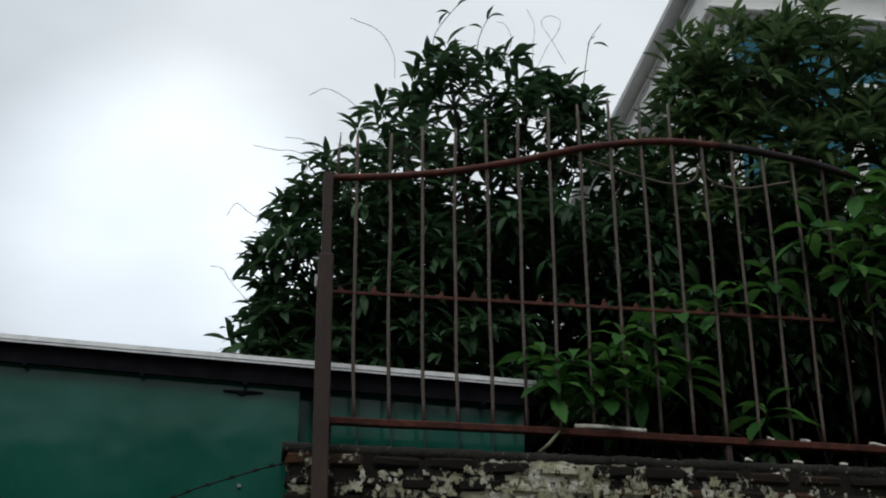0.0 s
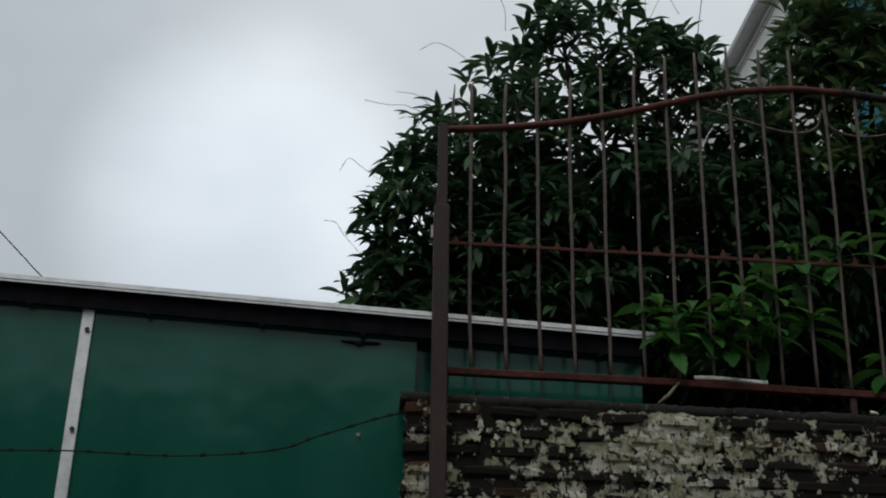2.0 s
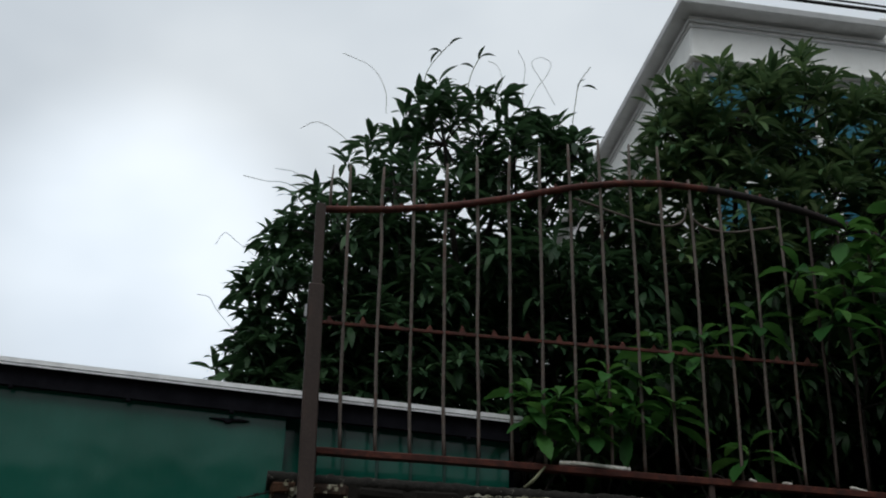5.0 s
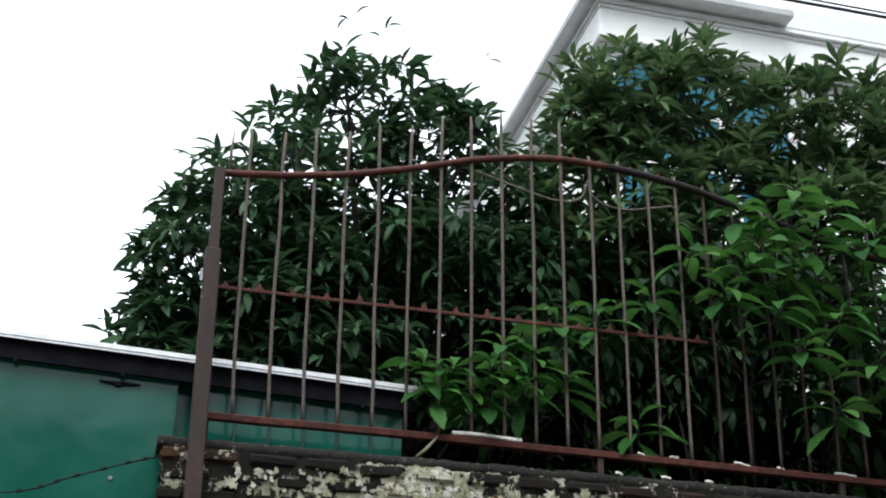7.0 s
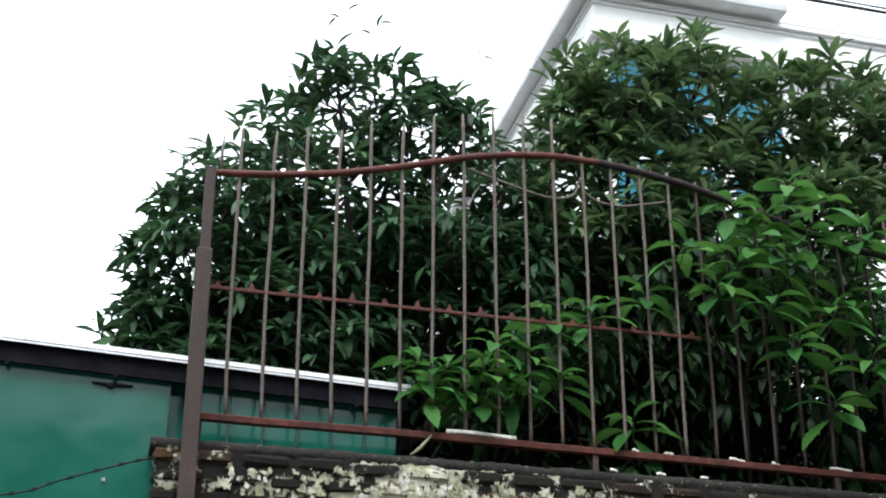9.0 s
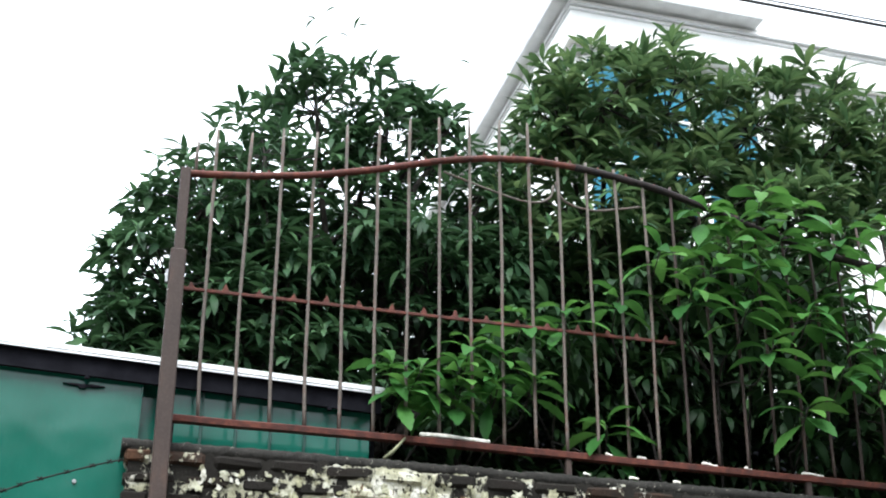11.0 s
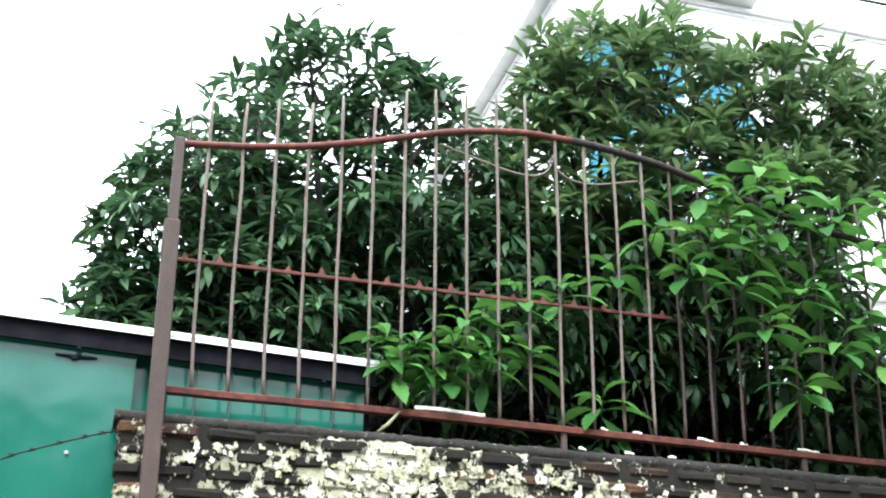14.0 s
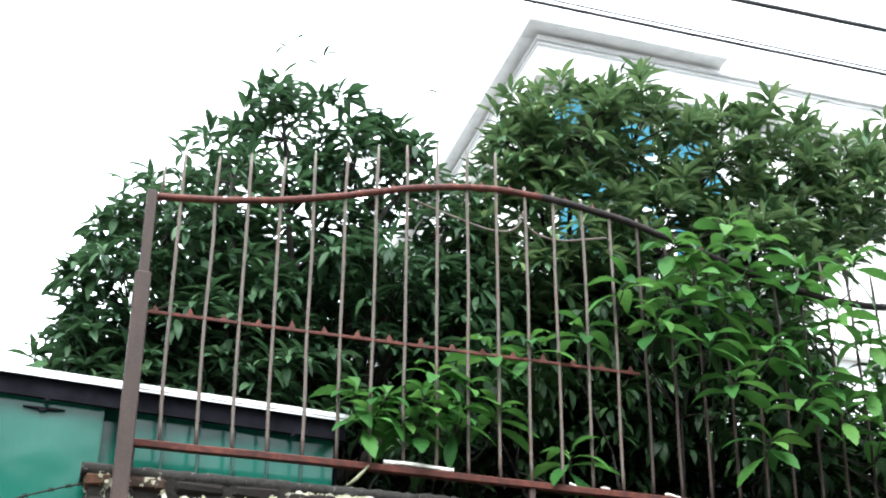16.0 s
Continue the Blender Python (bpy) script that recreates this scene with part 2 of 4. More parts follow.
k = Mat("white_render", 0.85, 0.0, 0.3)
streak = k.noise(1.2, 5, 0.6, (2.5, 2.5, 0.5))
M_WHITE = k.colour(k.mix(k.ramp(k.noise(6, 5, 0.7), (0.5, 0.0), (0.8, 0.25)), k.ramp(streak, (0.3, (0.84, 0.84, 0.82)), (0.65, (0.90, 0.90, 0.88))), (0.55, 0.55, 0.52))).bump(k.noise(40, 4), 0.15, 0.006).m
# trim grey with the shade of the cornice undersides put into it
k = Mat("trim_shade_grey", 0.85)
M_TRIM_SHADE = k.colour(k.ramp(k.noise(3, 5, 0.6), (0.3, (0.46, 0.465, 0.47)), (0.7, (0.60, 0.605, 0.61)))).bump(k.noise(40, 4), 0.15, 0.006).m
k = Mat("blue_reflective_glass", 0.06, 0.55, 0.8)
M_GLASS = k.colour(k.ramp(k.noise(0.9, 2), (0.35, (0.016, 0.12, 0.17)), (0.65, (0.035, 0.20, 0.27)))).m
k = Mat("roof_tile", 0.9)
M_ROOF = k.colour(k.ramp(k.noise(5, 5), (0.3, 0.25), (0.7, 0.4))).m
k = Mat("cable_rubber", 0.6)
M_CABLE = k.colour(k.ramp(k.noise(30), (0.3, 0.012), (0.7, 0.03))).m
k = Mat("earth", 0.95, 0.0, 0.2)
M_GROUND = k.colour(k.mix(k.ramp(k.noise(30, 6, 0.7), (0.4, 0.0), (0.7, 0.6)), k.ramp(k.noise(0.6, 5), (0.3, (0.09, 0.085, 0.07)), (0.7, (0.16, 0.15, 0.13))), (0.06, 0.055, 0.045))).bump(k.noise(45, 5), 0.6, 0.02).m
k = Mat("dry_leaf_litter", 0.8)
M_LITTER = k.colour(k.ramp(k.noise(50, 4), (0.3, (0.42, 0.38, 0.31)), (0.65, (0.74, 0.72, 0.68)))).bump(k.noise(90), 0.3, 0.003).m


# ---- building helpers ----
def mesh_of(bm, name, material, smooth=False):
    me = bpy.data.meshes.new(name)
    bm.to_mesh(me)
    bm.free()
    me.materials.append(material)
    if smooth:
        me.polygons.foreach_set("use_smooth", [True] * len(me.polygons))
    return me


def part(name, bm, material, parent, label="", smooth=False):
    ob = new(name, mesh_of(bm, name, material, smooth))
    ob.parent = parent
    if label:
        tagged(ob, label)
    return ob


def thing(name, label, category, at=(0, 0, 0), group="", kind=""):
    ob = new(name)
    ob.empty_display_size = 0.1
    ob.location = at
    return tagged(ob, label, category, group, kind)


def add_box(bm, lo, hi, bevel=0.0, turn=None):
    lo, hi = Vector(lo), Vector(hi)
    made = bmesh.ops.create_cube(bm, size=1.0)["verts"]
    for v in made:
        v.co = Vector(((v.co[i]) * (hi[i] - lo[i]) for i in range(3)))
    if bevel:
        edges = list({e for v in made for e in v.link_edges})
        res = bmesh.ops.bevel(bm, geom=edges, offset=bevel, segments=1, affect="EDGES")
        made = list({v for f in res["faces"] for v in f.verts} | {v for v in made if v.is_valid})
    mid = (lo + hi) / 2
    for v in made:
        v.co = (turn @ v.co if turn else v.co) + mid
    return bm


def box(lo, hi, bevel=0.0):
    return add_box(bmesh.new(), lo, hi, bevel)


def add_tube(bm, path, radii, sides=6, cap=True):
    """A tube along points, with a radius for each."""
    path = [Vector(p) for p in path]
    if isinstance(radii, (int, float)):
        radii = [radii] * len(path)
    radii = [float(r) for r in radii]
    rings, ref = [], None
    for i, p in enumerate(path):
        d = (path[min(i + 1, len(path) - 1)] - path[max(i - 1, 0)]).normalized()
        if ref is None:
            ref = d.orthogonal().normalized()
        ref = (ref - d * ref.dot(d)).normalized()
        up = d.cross(ref)
        rings.append([bm.verts.new(p + radii[i] * (math.cos(a) * ref + math.sin(a) * up)) for a in (2 * math.pi * s / sides for s in range(sides))])
    for a, b in zip(rings, rings[1:]):
        for s in range(sides):
            bm.faces.new((a[s], a[(s + 1) % sides], b[(s + 1) % sides], b[s]))
    if cap:
        bm.faces.new(rings[0][::-1])
        bm.faces.new(rings[-1])
    return bm


def tube(path, radii, sides=6):
    return add_tube(bmesh.new(), path, radii, sides)


def curve_points(points, steps=8):
    """A smooth line through points (Catmull-Rom)."""
    p = [Vector(v) for v in points]
    p = [2 * p[0] - p[1], *p, 2 * p[-1] - p[-2]]
    out = []
    for a, b, c, d in zip(p, p[1:], p[2:], p[3:]):
        for i in range(steps):
            t = i / steps
            out.append(0.5 * (2 * b + (c - a) * t + (2 * a - 5 * b + 4 * c - d) * t * t + (3 * b - a - 3 * c + d) * t**3))
    return [*out, p[-2]]


# ---- ground ----
bm = bmesh.new()
bmesh.ops.create_grid(bm, x_segments=60, y_segments=60, size=1500)
tagged(new("ground", mesh_of(bm, "ground", M_GROUND)), "bare trodden earth in front of and behind the wall", "ground", kind="structure")

# ---- the brick wall ----
WALL_X0, WALL_X1, WALL_TOP, WALL_Y0, WALL_Y1 = -0.115, 6.0, 2.958, -0.075, 0.09
COURSE, BRICK = 0.078, 0.215
rng = random.Random(4)
wall = tagged(new("wall_brick", mesh_of(box((WALL_X0 + 0.018, WALL_Y0 + 0.012, -0.1), (WALL_X1, WALL_Y1 - 0.012, WALL_TOP)), "wall_brick", M_MORTAR)),
              "old blackened brick garden wall with flaking lime wash", "wall", kind="structure")

bm = bmesh.new()
rings, n = [], 700
for i in range(n + 1):
    x = WALL_X0 - 0.012 + (WALL_X1 - WALL_X0) * i / n
    wob = lambda a, b: noise.noise(Vector((x * 6, a, 2.0))) * b * 0.5 + noise.noise(Vector((x * 21, a, 5.0))) * b * 0.35 + noise.noise(Vector((x * 47, a, 8.0))) * b * 0.45
    f, z = WALL_Y0 + 0.002 + wob(0, 0.010), WALL_TOP + 0.026 + wob(3, 0.012)
    sec = [(f + 0.014, WALL_TOP - 0.026 + wob(9, 0.014)), (f + 0.006, WALL_TOP - 0.003 + wob(5, 0.004)), (f + 0.009 + wob(13, 0.008), z - 0.012), (f + 0.026, z), (0.03, z + 0.008 + wob(7, 0.006)), (WALL_Y1, z - 0.004), (WALL_Y1 + 0.01, WALL_TOP - 0.012)]
    rings.append([bm.verts.new((x, y, q)) for y, q in sec])
for a, b in zip(rings, rings[1:]):
    for i in range(len(a)):
        j = (i + 1) % len(a)
        bm.faces.new((a[i], b[i], b[j], a[j]))
bm.faces.new(rings[0])
bm.faces.new(rings[-1][::-1])
bmesh.ops.recalc_face_normals(bm, faces=bm.faces)
coping = part("coping", bm, M_COPING, wall, "crumbling mossy concrete coping", True)

# ---- the iron fence on the wall ----
S = 0.14                      # bar spacing
Z_LOW, Z_MID, BARS = 3.088, 3.643, 30


def top_rail_z(x):
    """The swept line of the top rail: a low start, an arch, and a fall beyond it."""
    keys = [(0.0, 4.168), (0.28, 4.198), (0.56, 4.246), (0.84, 4.320), (1.12, 4.408), (1.33, 4.454), (1.54, 4.480), (1.77, 4.476), (1.99, 4.455),
            (2.21, 4.418), (2.50, 4.340), (2.80, 4.250), (3.10, 4.185), (3.30, 4.160), (3.52, 4.160), (3.80, 4.198), (4.30, 4.300)]
    return float(np.interp(x, [a for a, _ in keys], [b for _, b in keys]))


def low_rail_z(x):
    """The bottom rail sags a little towards its far end."""
    return Z_LOW - 0.011 * max(0.0, x - 0.8)


fence = thing("iron_fence", "rusty wrought-iron fence with an arched top rail on the wall", "fence", (0, 0, WALL_TOP))
fence_at = Matrix.Translation((0, 0, -WALL_TOP))


def fence_part(name, bm, material, label="", smooth=False, parent=None):
    bmesh.ops.transform(bm, matrix=fence_at, verts=bm.verts)
    return part(name, bm, material, parent or fence, label, smooth)


def leaning(bm):
    """The corner post leans a little away from the fence."""
    for v in bm.verts:
        v.co.x += 0.010 - 0.018 * (v.co.z - 3.4)
    return bm


post = fence_part("post", leaning(box((-0.0200, -0.140, 3.60), (0.0205, -0.098, 4.128), 0.004)), M_POST, "square rusty brown corner post")
fence_part("post_sleeve", leaning(box((-0.032, -0.147, 0.0), (0.030, -0.092, 3.752), 0.005)), M_POST, "wider lower sleeve of the corner post")
fence_part("clamp", leaning(box((-0.044, -0.146, 3.60), (-0.0345, -0.125, 3.655), 0.002)), M_SCREW, "bright bent metal tab")
for z in (Z_LOW, Z_MID, 4.115):
    fence_part("bracket", box((0.0, -0.0955, z - 0.012), (0.022, 0.004, z + 0.012), 0.002), M_RUST)
XE = BARS * S + 0.1
bm = bmesh.new()
add_tube(bm, curve_points([(x, -0.004, top_rail_z(x)) for x in np.linspace(-0.015, 1.78, 18)], 2), 0.0165, 6)
fence_part("top_rail", bm, M_RUST, "swept rusty red top rail", True)
# the stretch beyond the arch is thicker and coloured near black
fence_part("top_rail", tube(curve_points([(x, -0.004, top_rail_z(x)) for x in np.linspace(1.772, XE, 18)], 2), 0.0185, 6), M_BLACK, "near-black falling stretch of the top rail", True)
fence_part("middle_rail", box((0.02, -0.006, Z_MID - 0.007), (2.22, 0.006, Z_MID + 0.007), 0.002), M_RUST)
bm = bmesh.new()
rings = []
for x in np.linspace(0.02, XE, 60):
    z = low_rail_z(x) + 0.0022 * noise.noise(Vector((x * 5, 1.0, 0.0)))
    rings.append([bm.verts.new((x, y, z + q)) for y, q in ((-0.026, -0.013), (-0.028, 0.009), (-0.024, 0.013), (0.012, 0.013), (0.014, -0.013))])
for a, b in zip(rings, rings[1:]):
    for i in range(5):
        bm.faces.new((a[i], b[i], b[(i + 1) % 5], a[(i + 1) % 5]))
bm.faces.new(rings[0][::-1])
bm.faces.new(rings[-1])
bmesh.ops.recalc_face_normals(bm, faces=bm.faces)
fence_part("bottom_rail", bm, M_RUST, "flat rusty bottom rail")
for i in range(1, BARS + 1):
    x = i * S
    top = top_rail_z(x) + 0.20 + rng.uniform(-0.015, 0.015) + (0.03 if i < 10 else 0.0)
    b1, b2 = rng.uniform(-0.005, 0.005), rng.uniform(-0.006, 0.006)
    if 12 <= i <= 21:
        top = top_rail_z(x) + 0.022
    xb = 0.149 + 0.1397 * (i - 1)                       # foot; the first bars lean a little to the post
    xm, x = 0.132 + 0.1415 * (i - 1), 0.125 + 0.1420 * (i - 1)
    line = curve_points([(xb, 0, low_rail_z(xb)), ((xb + xm) / 2 + b1, 0, 3.35), (xm, 0.0, Z_MID), ((xm + x) / 2 + b2, 0, 4.0), (x, 0, top_rail_z(x)), (x + rng.uniform(-0.006, 0.006), 0, top)], 3)
    # from bar 16 on, the darker post iron stands in for shade
    fence_part("bar", tube(line, [0.0075] * (len(line) - 1) + [0.005], 6), M_BAR if i < 16 else M_POST, "", True)
# first short spike beside the post
fence_part("bar", tube([(0.045, 0, 4.16), (0.042, 0, 4.28), (0.047, 0, 4.40)], [0.007, 0.007, 0.002], 6), M_BAR, "", True)


def barb(x, z, h, w):
    bm = bmesh.new()
    ring = [bm.verts.new((x + a, b, z)) for a, b in ((-w, -0.003), (w, -0.003), (w, 0.003), (-w, 0.003))]
    tip = [bm.verts.new((x + rng.uniform(-0.004, 0.004), b, z + h)) for b in (-0.002, 0.002)]
    bm.faces.new(ring[::-1])
    bm.faces.new((ring[0], ring[1], tip[0]))
    bm.faces.new((ring[2], ring[3], tip[1]))
    bm.faces.new((ring[1], ring[2], tip[1], tip[0]))
    bm.faces.new((ring[3], ring[0], tip[0], tip[1]))
    return bm


for i in range(BARS):
    x = (i + 0.52) * S
    if x < 2.2:
        fence_part("barb", barb(x, Z_MID + 0.005, 0.030 + rng.uniform(-0.006, 0.006), 0.016), M_RUST)
    if i % 2 == 0 or i > 6:
        fence_part("barb", barb(x, top_rail_z(x) + 0.012, 0.022 + rng.uniform(-0.005, 0.005), 0.010), M_RUST)
for x in (1.682, 2.80):
    fence_part("rail_foot", box((x - 0.013, -0.018, WALL_TOP), (x + 0.013, 0.008, low_rail_z(x) - 0.011), 0.003), M_POST)
fence_part("rail_foot", box((0.035, -0.01, WALL_TOP), (0.06, 0.01, Z_LOW - 0.0135), 0.003), M_BLACK)
fence_part("scroll", tube(curve_points([(1.14, 0.008, 4.361), (1.26, 0.012, 4.330), (1.377, 0.012, 4.298), (1.50, 0.012, 4.270), (1.60, 0.012, 4.274), (1.655, 0.012, 4.312), (1.67, 0.012, 4.372)], 5), 0.0055, 6), M_BAR, "thin bent scroll rod", True)
fence_part("scroll", tube(curve_points([(1.68, 0.012, 4.392), (1.70, 0.012, 4.322), (1.76, 0.012, 4.280), (1.87, 0.012, 4.270), (2.0, 0.012, 4.297), (2.10, 0.012, 4.322)], 5), 0.0055, 6), M_BAR, "thin bent scroll rod", True)

# ---- the green sheet shed beside the wall ----
SH_Y, EAVE_Y = 0.12, 0.065
shed = thing("sheet_shed", "lean-to shed clad in glossy dark green metal sheet", "shed", (-2.5, 0.4, 0))
shed_at = Matrix.Translation((2.5, -0.4, 0))


def shed_part(name, bm, material, label="", parent=None, smooth=False):
    bmesh.ops.transform(bm, matrix=shed_at, verts=bm.verts)
    return part(name, bm, material, parent or shed, label, smooth)


def eave_z(x):
    return 3.297 - 0.039 * (x - 0.76)


def sheet(x0, x1, y, seams):
    """A sheet from the ground to the eave, with shallow folded seams."""
    bm = bmesh.new()
    xs = [(x0, 0.0)]
    for s in seams:
        xs += [(s - 0.011, 0.0), (s - 0.008, 0.035), (s + 0.008, 0.035), (s + 0.011, 0.0)]
    xs.append((x1, 0.0))
    layers = []
    for thick in (0.0, 0.004):
        rows = [[bm.verts.new((x, y + d + thick, z if z else eave_z(x) + 0.02)) for x, d in xs] for z in (0.01, 1.2, 2.4, None)]
        layers.append(rows)
        for a, b in zip(rows, rows[1:]):
            for i in range(len(xs) - 1):
                bm.faces.new((a[i], a[i + 1], b[i + 1], b[i]) if not thick else (b[i], b[i + 1], a[i + 1], a[i]))
    f, b = layers
    for r in range(3):
        bm.faces.new((f[r][0], f[r + 1][0], b[r + 1][0], b[r][0]))
        bm.faces.new((b[r][-1], b[r + 1][-1], f[r + 1][-1], f[r][-1]))
    for i in range(len(xs) - 1):
        bm.faces.new((b[0][i], b[0][i + 1], f[0][i + 1], f[0][i]))
        bm.faces.new((f[3][i], f[3][i + 1], b[3][i + 1], b[3][i]))
    return bm


shed_part("wall_sheet", sheet(-1.392, -0.072, SH_Y, []), M_SHEET, "smooth glossy dark green sheet")
shed_part("wall_sheet", sheet(-3.2, -1.397, SH_Y, []), M_SHEET)
shed_part("wall_sheet", sheet(-4.9, -3.205, SH_Y, []), M_SHEET)
shed_part("wall_sheet", sheet(0.03, 0.862, SH_Y + 0.012, []), M_SHEET, "green sheet behind the fence bars")
# dark strips stand in for the fence bars' reflections in the glossy sheet
for i in range(6):
    x = 0.034 + 0.139 * i
    shed_part("joint_batten", box((x - 0.005, SH_Y - 0.002, 0.01), (x + 0.005, SH_Y + 0.011, eave_z(x) - 0.01), 0.002), M_BAR_REFLECTION)
shed_part("wall_sheet", sheet(-0.0655, 0.06, SH_Y + 0.055, []), M_SHEET, "recessed green sheet at the corner")
shed_part("corner_strip", box((-0.0735, SH_Y - 0.004, 0), (-0.0665, SH_Y + 0.06, 3.31), 0.001), M_SHEET)
strip = shed_part("joint_strip", box((-1.422, SH_Y - 0.014, 0), (-1.374, SH_Y - 0.004, eave_z(-1.42) - 0.07), 0.003), M_TIN, "pale metal cover strip over the sheet joint")
shed_part("joint_strip", box((-3.23, SH_Y - 0.014, 0), (-3.185, SH_Y - 0.004, eave_z(-3.2) - 0.07), 0.003), M_TIN)
for z in (3.22, 2.81, 2.40):
    shed_part("screw", add_tube(bmesh.new(), [(-1.392, SH_Y - 0.014, z), (-1.392, SH_Y - 0.022, z)], 0.010, 8), M_CABLE, "", strip)
bm = bmesh.new()
X0, X1 = -5.0, 0.90
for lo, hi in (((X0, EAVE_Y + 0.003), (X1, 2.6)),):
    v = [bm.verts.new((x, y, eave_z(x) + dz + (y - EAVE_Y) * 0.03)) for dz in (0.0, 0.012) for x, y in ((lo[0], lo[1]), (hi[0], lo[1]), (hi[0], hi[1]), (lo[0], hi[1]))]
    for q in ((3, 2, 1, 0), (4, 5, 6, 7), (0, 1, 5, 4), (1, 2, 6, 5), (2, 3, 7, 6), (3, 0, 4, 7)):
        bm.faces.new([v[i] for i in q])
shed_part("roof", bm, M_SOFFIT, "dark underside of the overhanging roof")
for low, high, back, note in ((0.012, 0.031, 0.0, "bright pale tin trim along the roof edge"), (0.001, 0.009, 0.003, "thin lower lip of the tin trim")):
    bm = bmesh.new()
    v = [bm.verts.new((x, y, eave_z(x) + dz)) for dz in (low, high) for x, y in ((X0, EAVE_Y - 0.006 + back), (X1 + 0.006, EAVE_Y - 0.006 + back), (X1 + 0.006, EAVE_Y + 0.0025), (X0, EAVE_Y + 0.0025))]
    for q in ((3, 2, 1, 0), (4, 5, 6, 7), (0, 1, 5, 4), (1, 2, 6, 5), (2, 3, 7, 6), (3, 0, 4, 7)):
        bm.faces.new([v[i] for i in q])
    shed_part("eave_trim", bm, M_TIN, note)
for i in range(8):
    x = -2.6 + i * 0.47 + rng.uniform(-0.1, 0.1)
    shed_part("roof_bolt", add_tube(bmesh.new(), [(x, SH_Y - 0.03, eave_z(x) - 0.074), (x, SH_Y - 0.03, eave_z(x) - 0.087)], 0.010, 8), M_SOFFIT)
bm = bmesh.new()
ring = [(-0.075, 0.010), (-0.03, 0.013), (0.0, 0.011), (0.04, 0.014), (0.085, 0.006), (0.05, -0.003), (0.02, -0.004), (0.008, -0.018), (-0.010, -0.020), (-0.018, -0.003), (-0.05, 0.002)]
lo = [bm.verts.new((-0.30 + a, SH_Y - 0.016, 3.226 + 0.55 * b)) for a, b in ring]
hi = [bm.verts.new((-0.30 + a, SH_Y - 0.001, 3.226 + 0.55 * b)) for a, b in ring]
bm.faces.new(lo)
for i in range(len(ring)):
    bm.faces.new((lo[i], hi[i], hi[(i + 1) % len(ring)], lo[(i + 1) % len(ring)]))
shed_part("torn_flap", bm, M_SOFFIT, "dark torn flap under the eave")
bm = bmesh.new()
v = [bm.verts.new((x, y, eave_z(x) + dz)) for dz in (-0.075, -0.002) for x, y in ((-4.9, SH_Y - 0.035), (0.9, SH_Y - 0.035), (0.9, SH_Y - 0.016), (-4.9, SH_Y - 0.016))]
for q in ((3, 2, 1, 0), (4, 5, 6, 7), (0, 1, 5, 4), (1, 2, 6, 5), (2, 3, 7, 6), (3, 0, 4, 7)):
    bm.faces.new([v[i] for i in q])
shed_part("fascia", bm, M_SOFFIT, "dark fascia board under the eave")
shed_part("rivet", add_tube(bmesh.new(), [(-0.284, SH_Y, 2.846), (-0.284, SH_Y - 0.008, 2.846)], 0.008, 8), M_SCREW, "bright rivet head")
shed_part("back_wall", box((-4.9, 2.5, 0), (0.88, 2.55, 3.35), 0.004), M_SHEET)
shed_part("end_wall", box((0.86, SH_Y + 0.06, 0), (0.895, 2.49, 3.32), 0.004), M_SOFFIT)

# ---- the white house behind ----
HX, HY = 5.53, 8.96
house = thing("white_house", "tall white rendered house with stepped cornices and blue glass windows", "house", (9.0, 14.0, 0))
house_at = Matrix.Translation((-9.0, -14.0, 0))


def house_part(name, bm, material, label="", parent=None):
    bmesh.ops.transform(bm, matrix=house_at, verts=bm.verts)
    return part(name, bm, material, parent or house, label)


house_part("wall", box((HX, HY, 0), (16.0, 20.0, 12.59)), M_WHITE)


def band(name, z0, z1, out, x1, material=M_WHITE, label=""):
    """A moulding that runs along the front and the side, out metres proud of the wall."""
    bm, side = bmesh.new(), 0.8 * out
    add_box(bm, (HX - side, HY - out, z0), (x1, HY - 0.001, z1), 0.015)
    add_box(bm, (HX - side, HY - 0.0005, z0), (HX - 0.001, 20.0, z1), 0.015)
    return house_part(name, bm, material, label)


band("cornice", 12.645, 12.775, 0.40, 8.35, M_TRIM_SHADE, "projecting top cornice, coloured grey for its shaded underside")
band("moulding", 12.51, 12.55, 0.19, 16.0, M_TRIM_SHADE)
band("moulding", 12.43, 12.46, 0.16, 16.0, M_TRIM_SHADE)
band("frieze", 11.90, 12.645, 0.13, 16.0)
band("moulding", 11.84, 11.90, 0.24, 16.0)
band("moulding", 11.77, 11.84, 0.15, 16.0, M_TRIM_SHADE)
band("moulding", 8.2, 8.4, 0.12, 16.0)
house_part("parapet", box((8.355, HY - 0.129, 12.65), (16.0, HY + 0.1, 13.05), 0.02), M_WHITE)
house_part("roof", box((HX + 0.1, HY + 0.2, 12.595), (16.0, 20.0, 12.639), 0.02), M_ROOF)


def window(x0, x1, z0, z1, columns, rows):
    w = house_part("window", box((x0, HY - 0.03, z0), (x1, HY - 0.004, z1), 0.0), M_GLASS, "blue reflective glass in white frames")
    f = 0.06
    for x in np.linspace(x0, x1, columns + 1):
        house_part("mullion", box((x - f / 2, HY - 0.07, z0), (x + f / 2, HY - 0.031, z1), 0.006), M_WHITE, "", w)
    for z in np.linspace(z0, z1, rows + 1):
        for a, b in zip(np.linspace(x0, x1, columns + 1), np.linspace(x0, x1, columns + 1)[1:]):
            house_part("transom", box((a + f / 2 + 0.001, HY - 0.066, z - f / 2), (b - f / 2 - 0.001, HY - 0.031, z + f / 2), 0.006), M_WHITE, "", w)
    return w


window(5.63, 7.20, 9.2, 11.73, 2, 3)
window(7.36, 8.26, 9.2, 11.73, 1, 3)


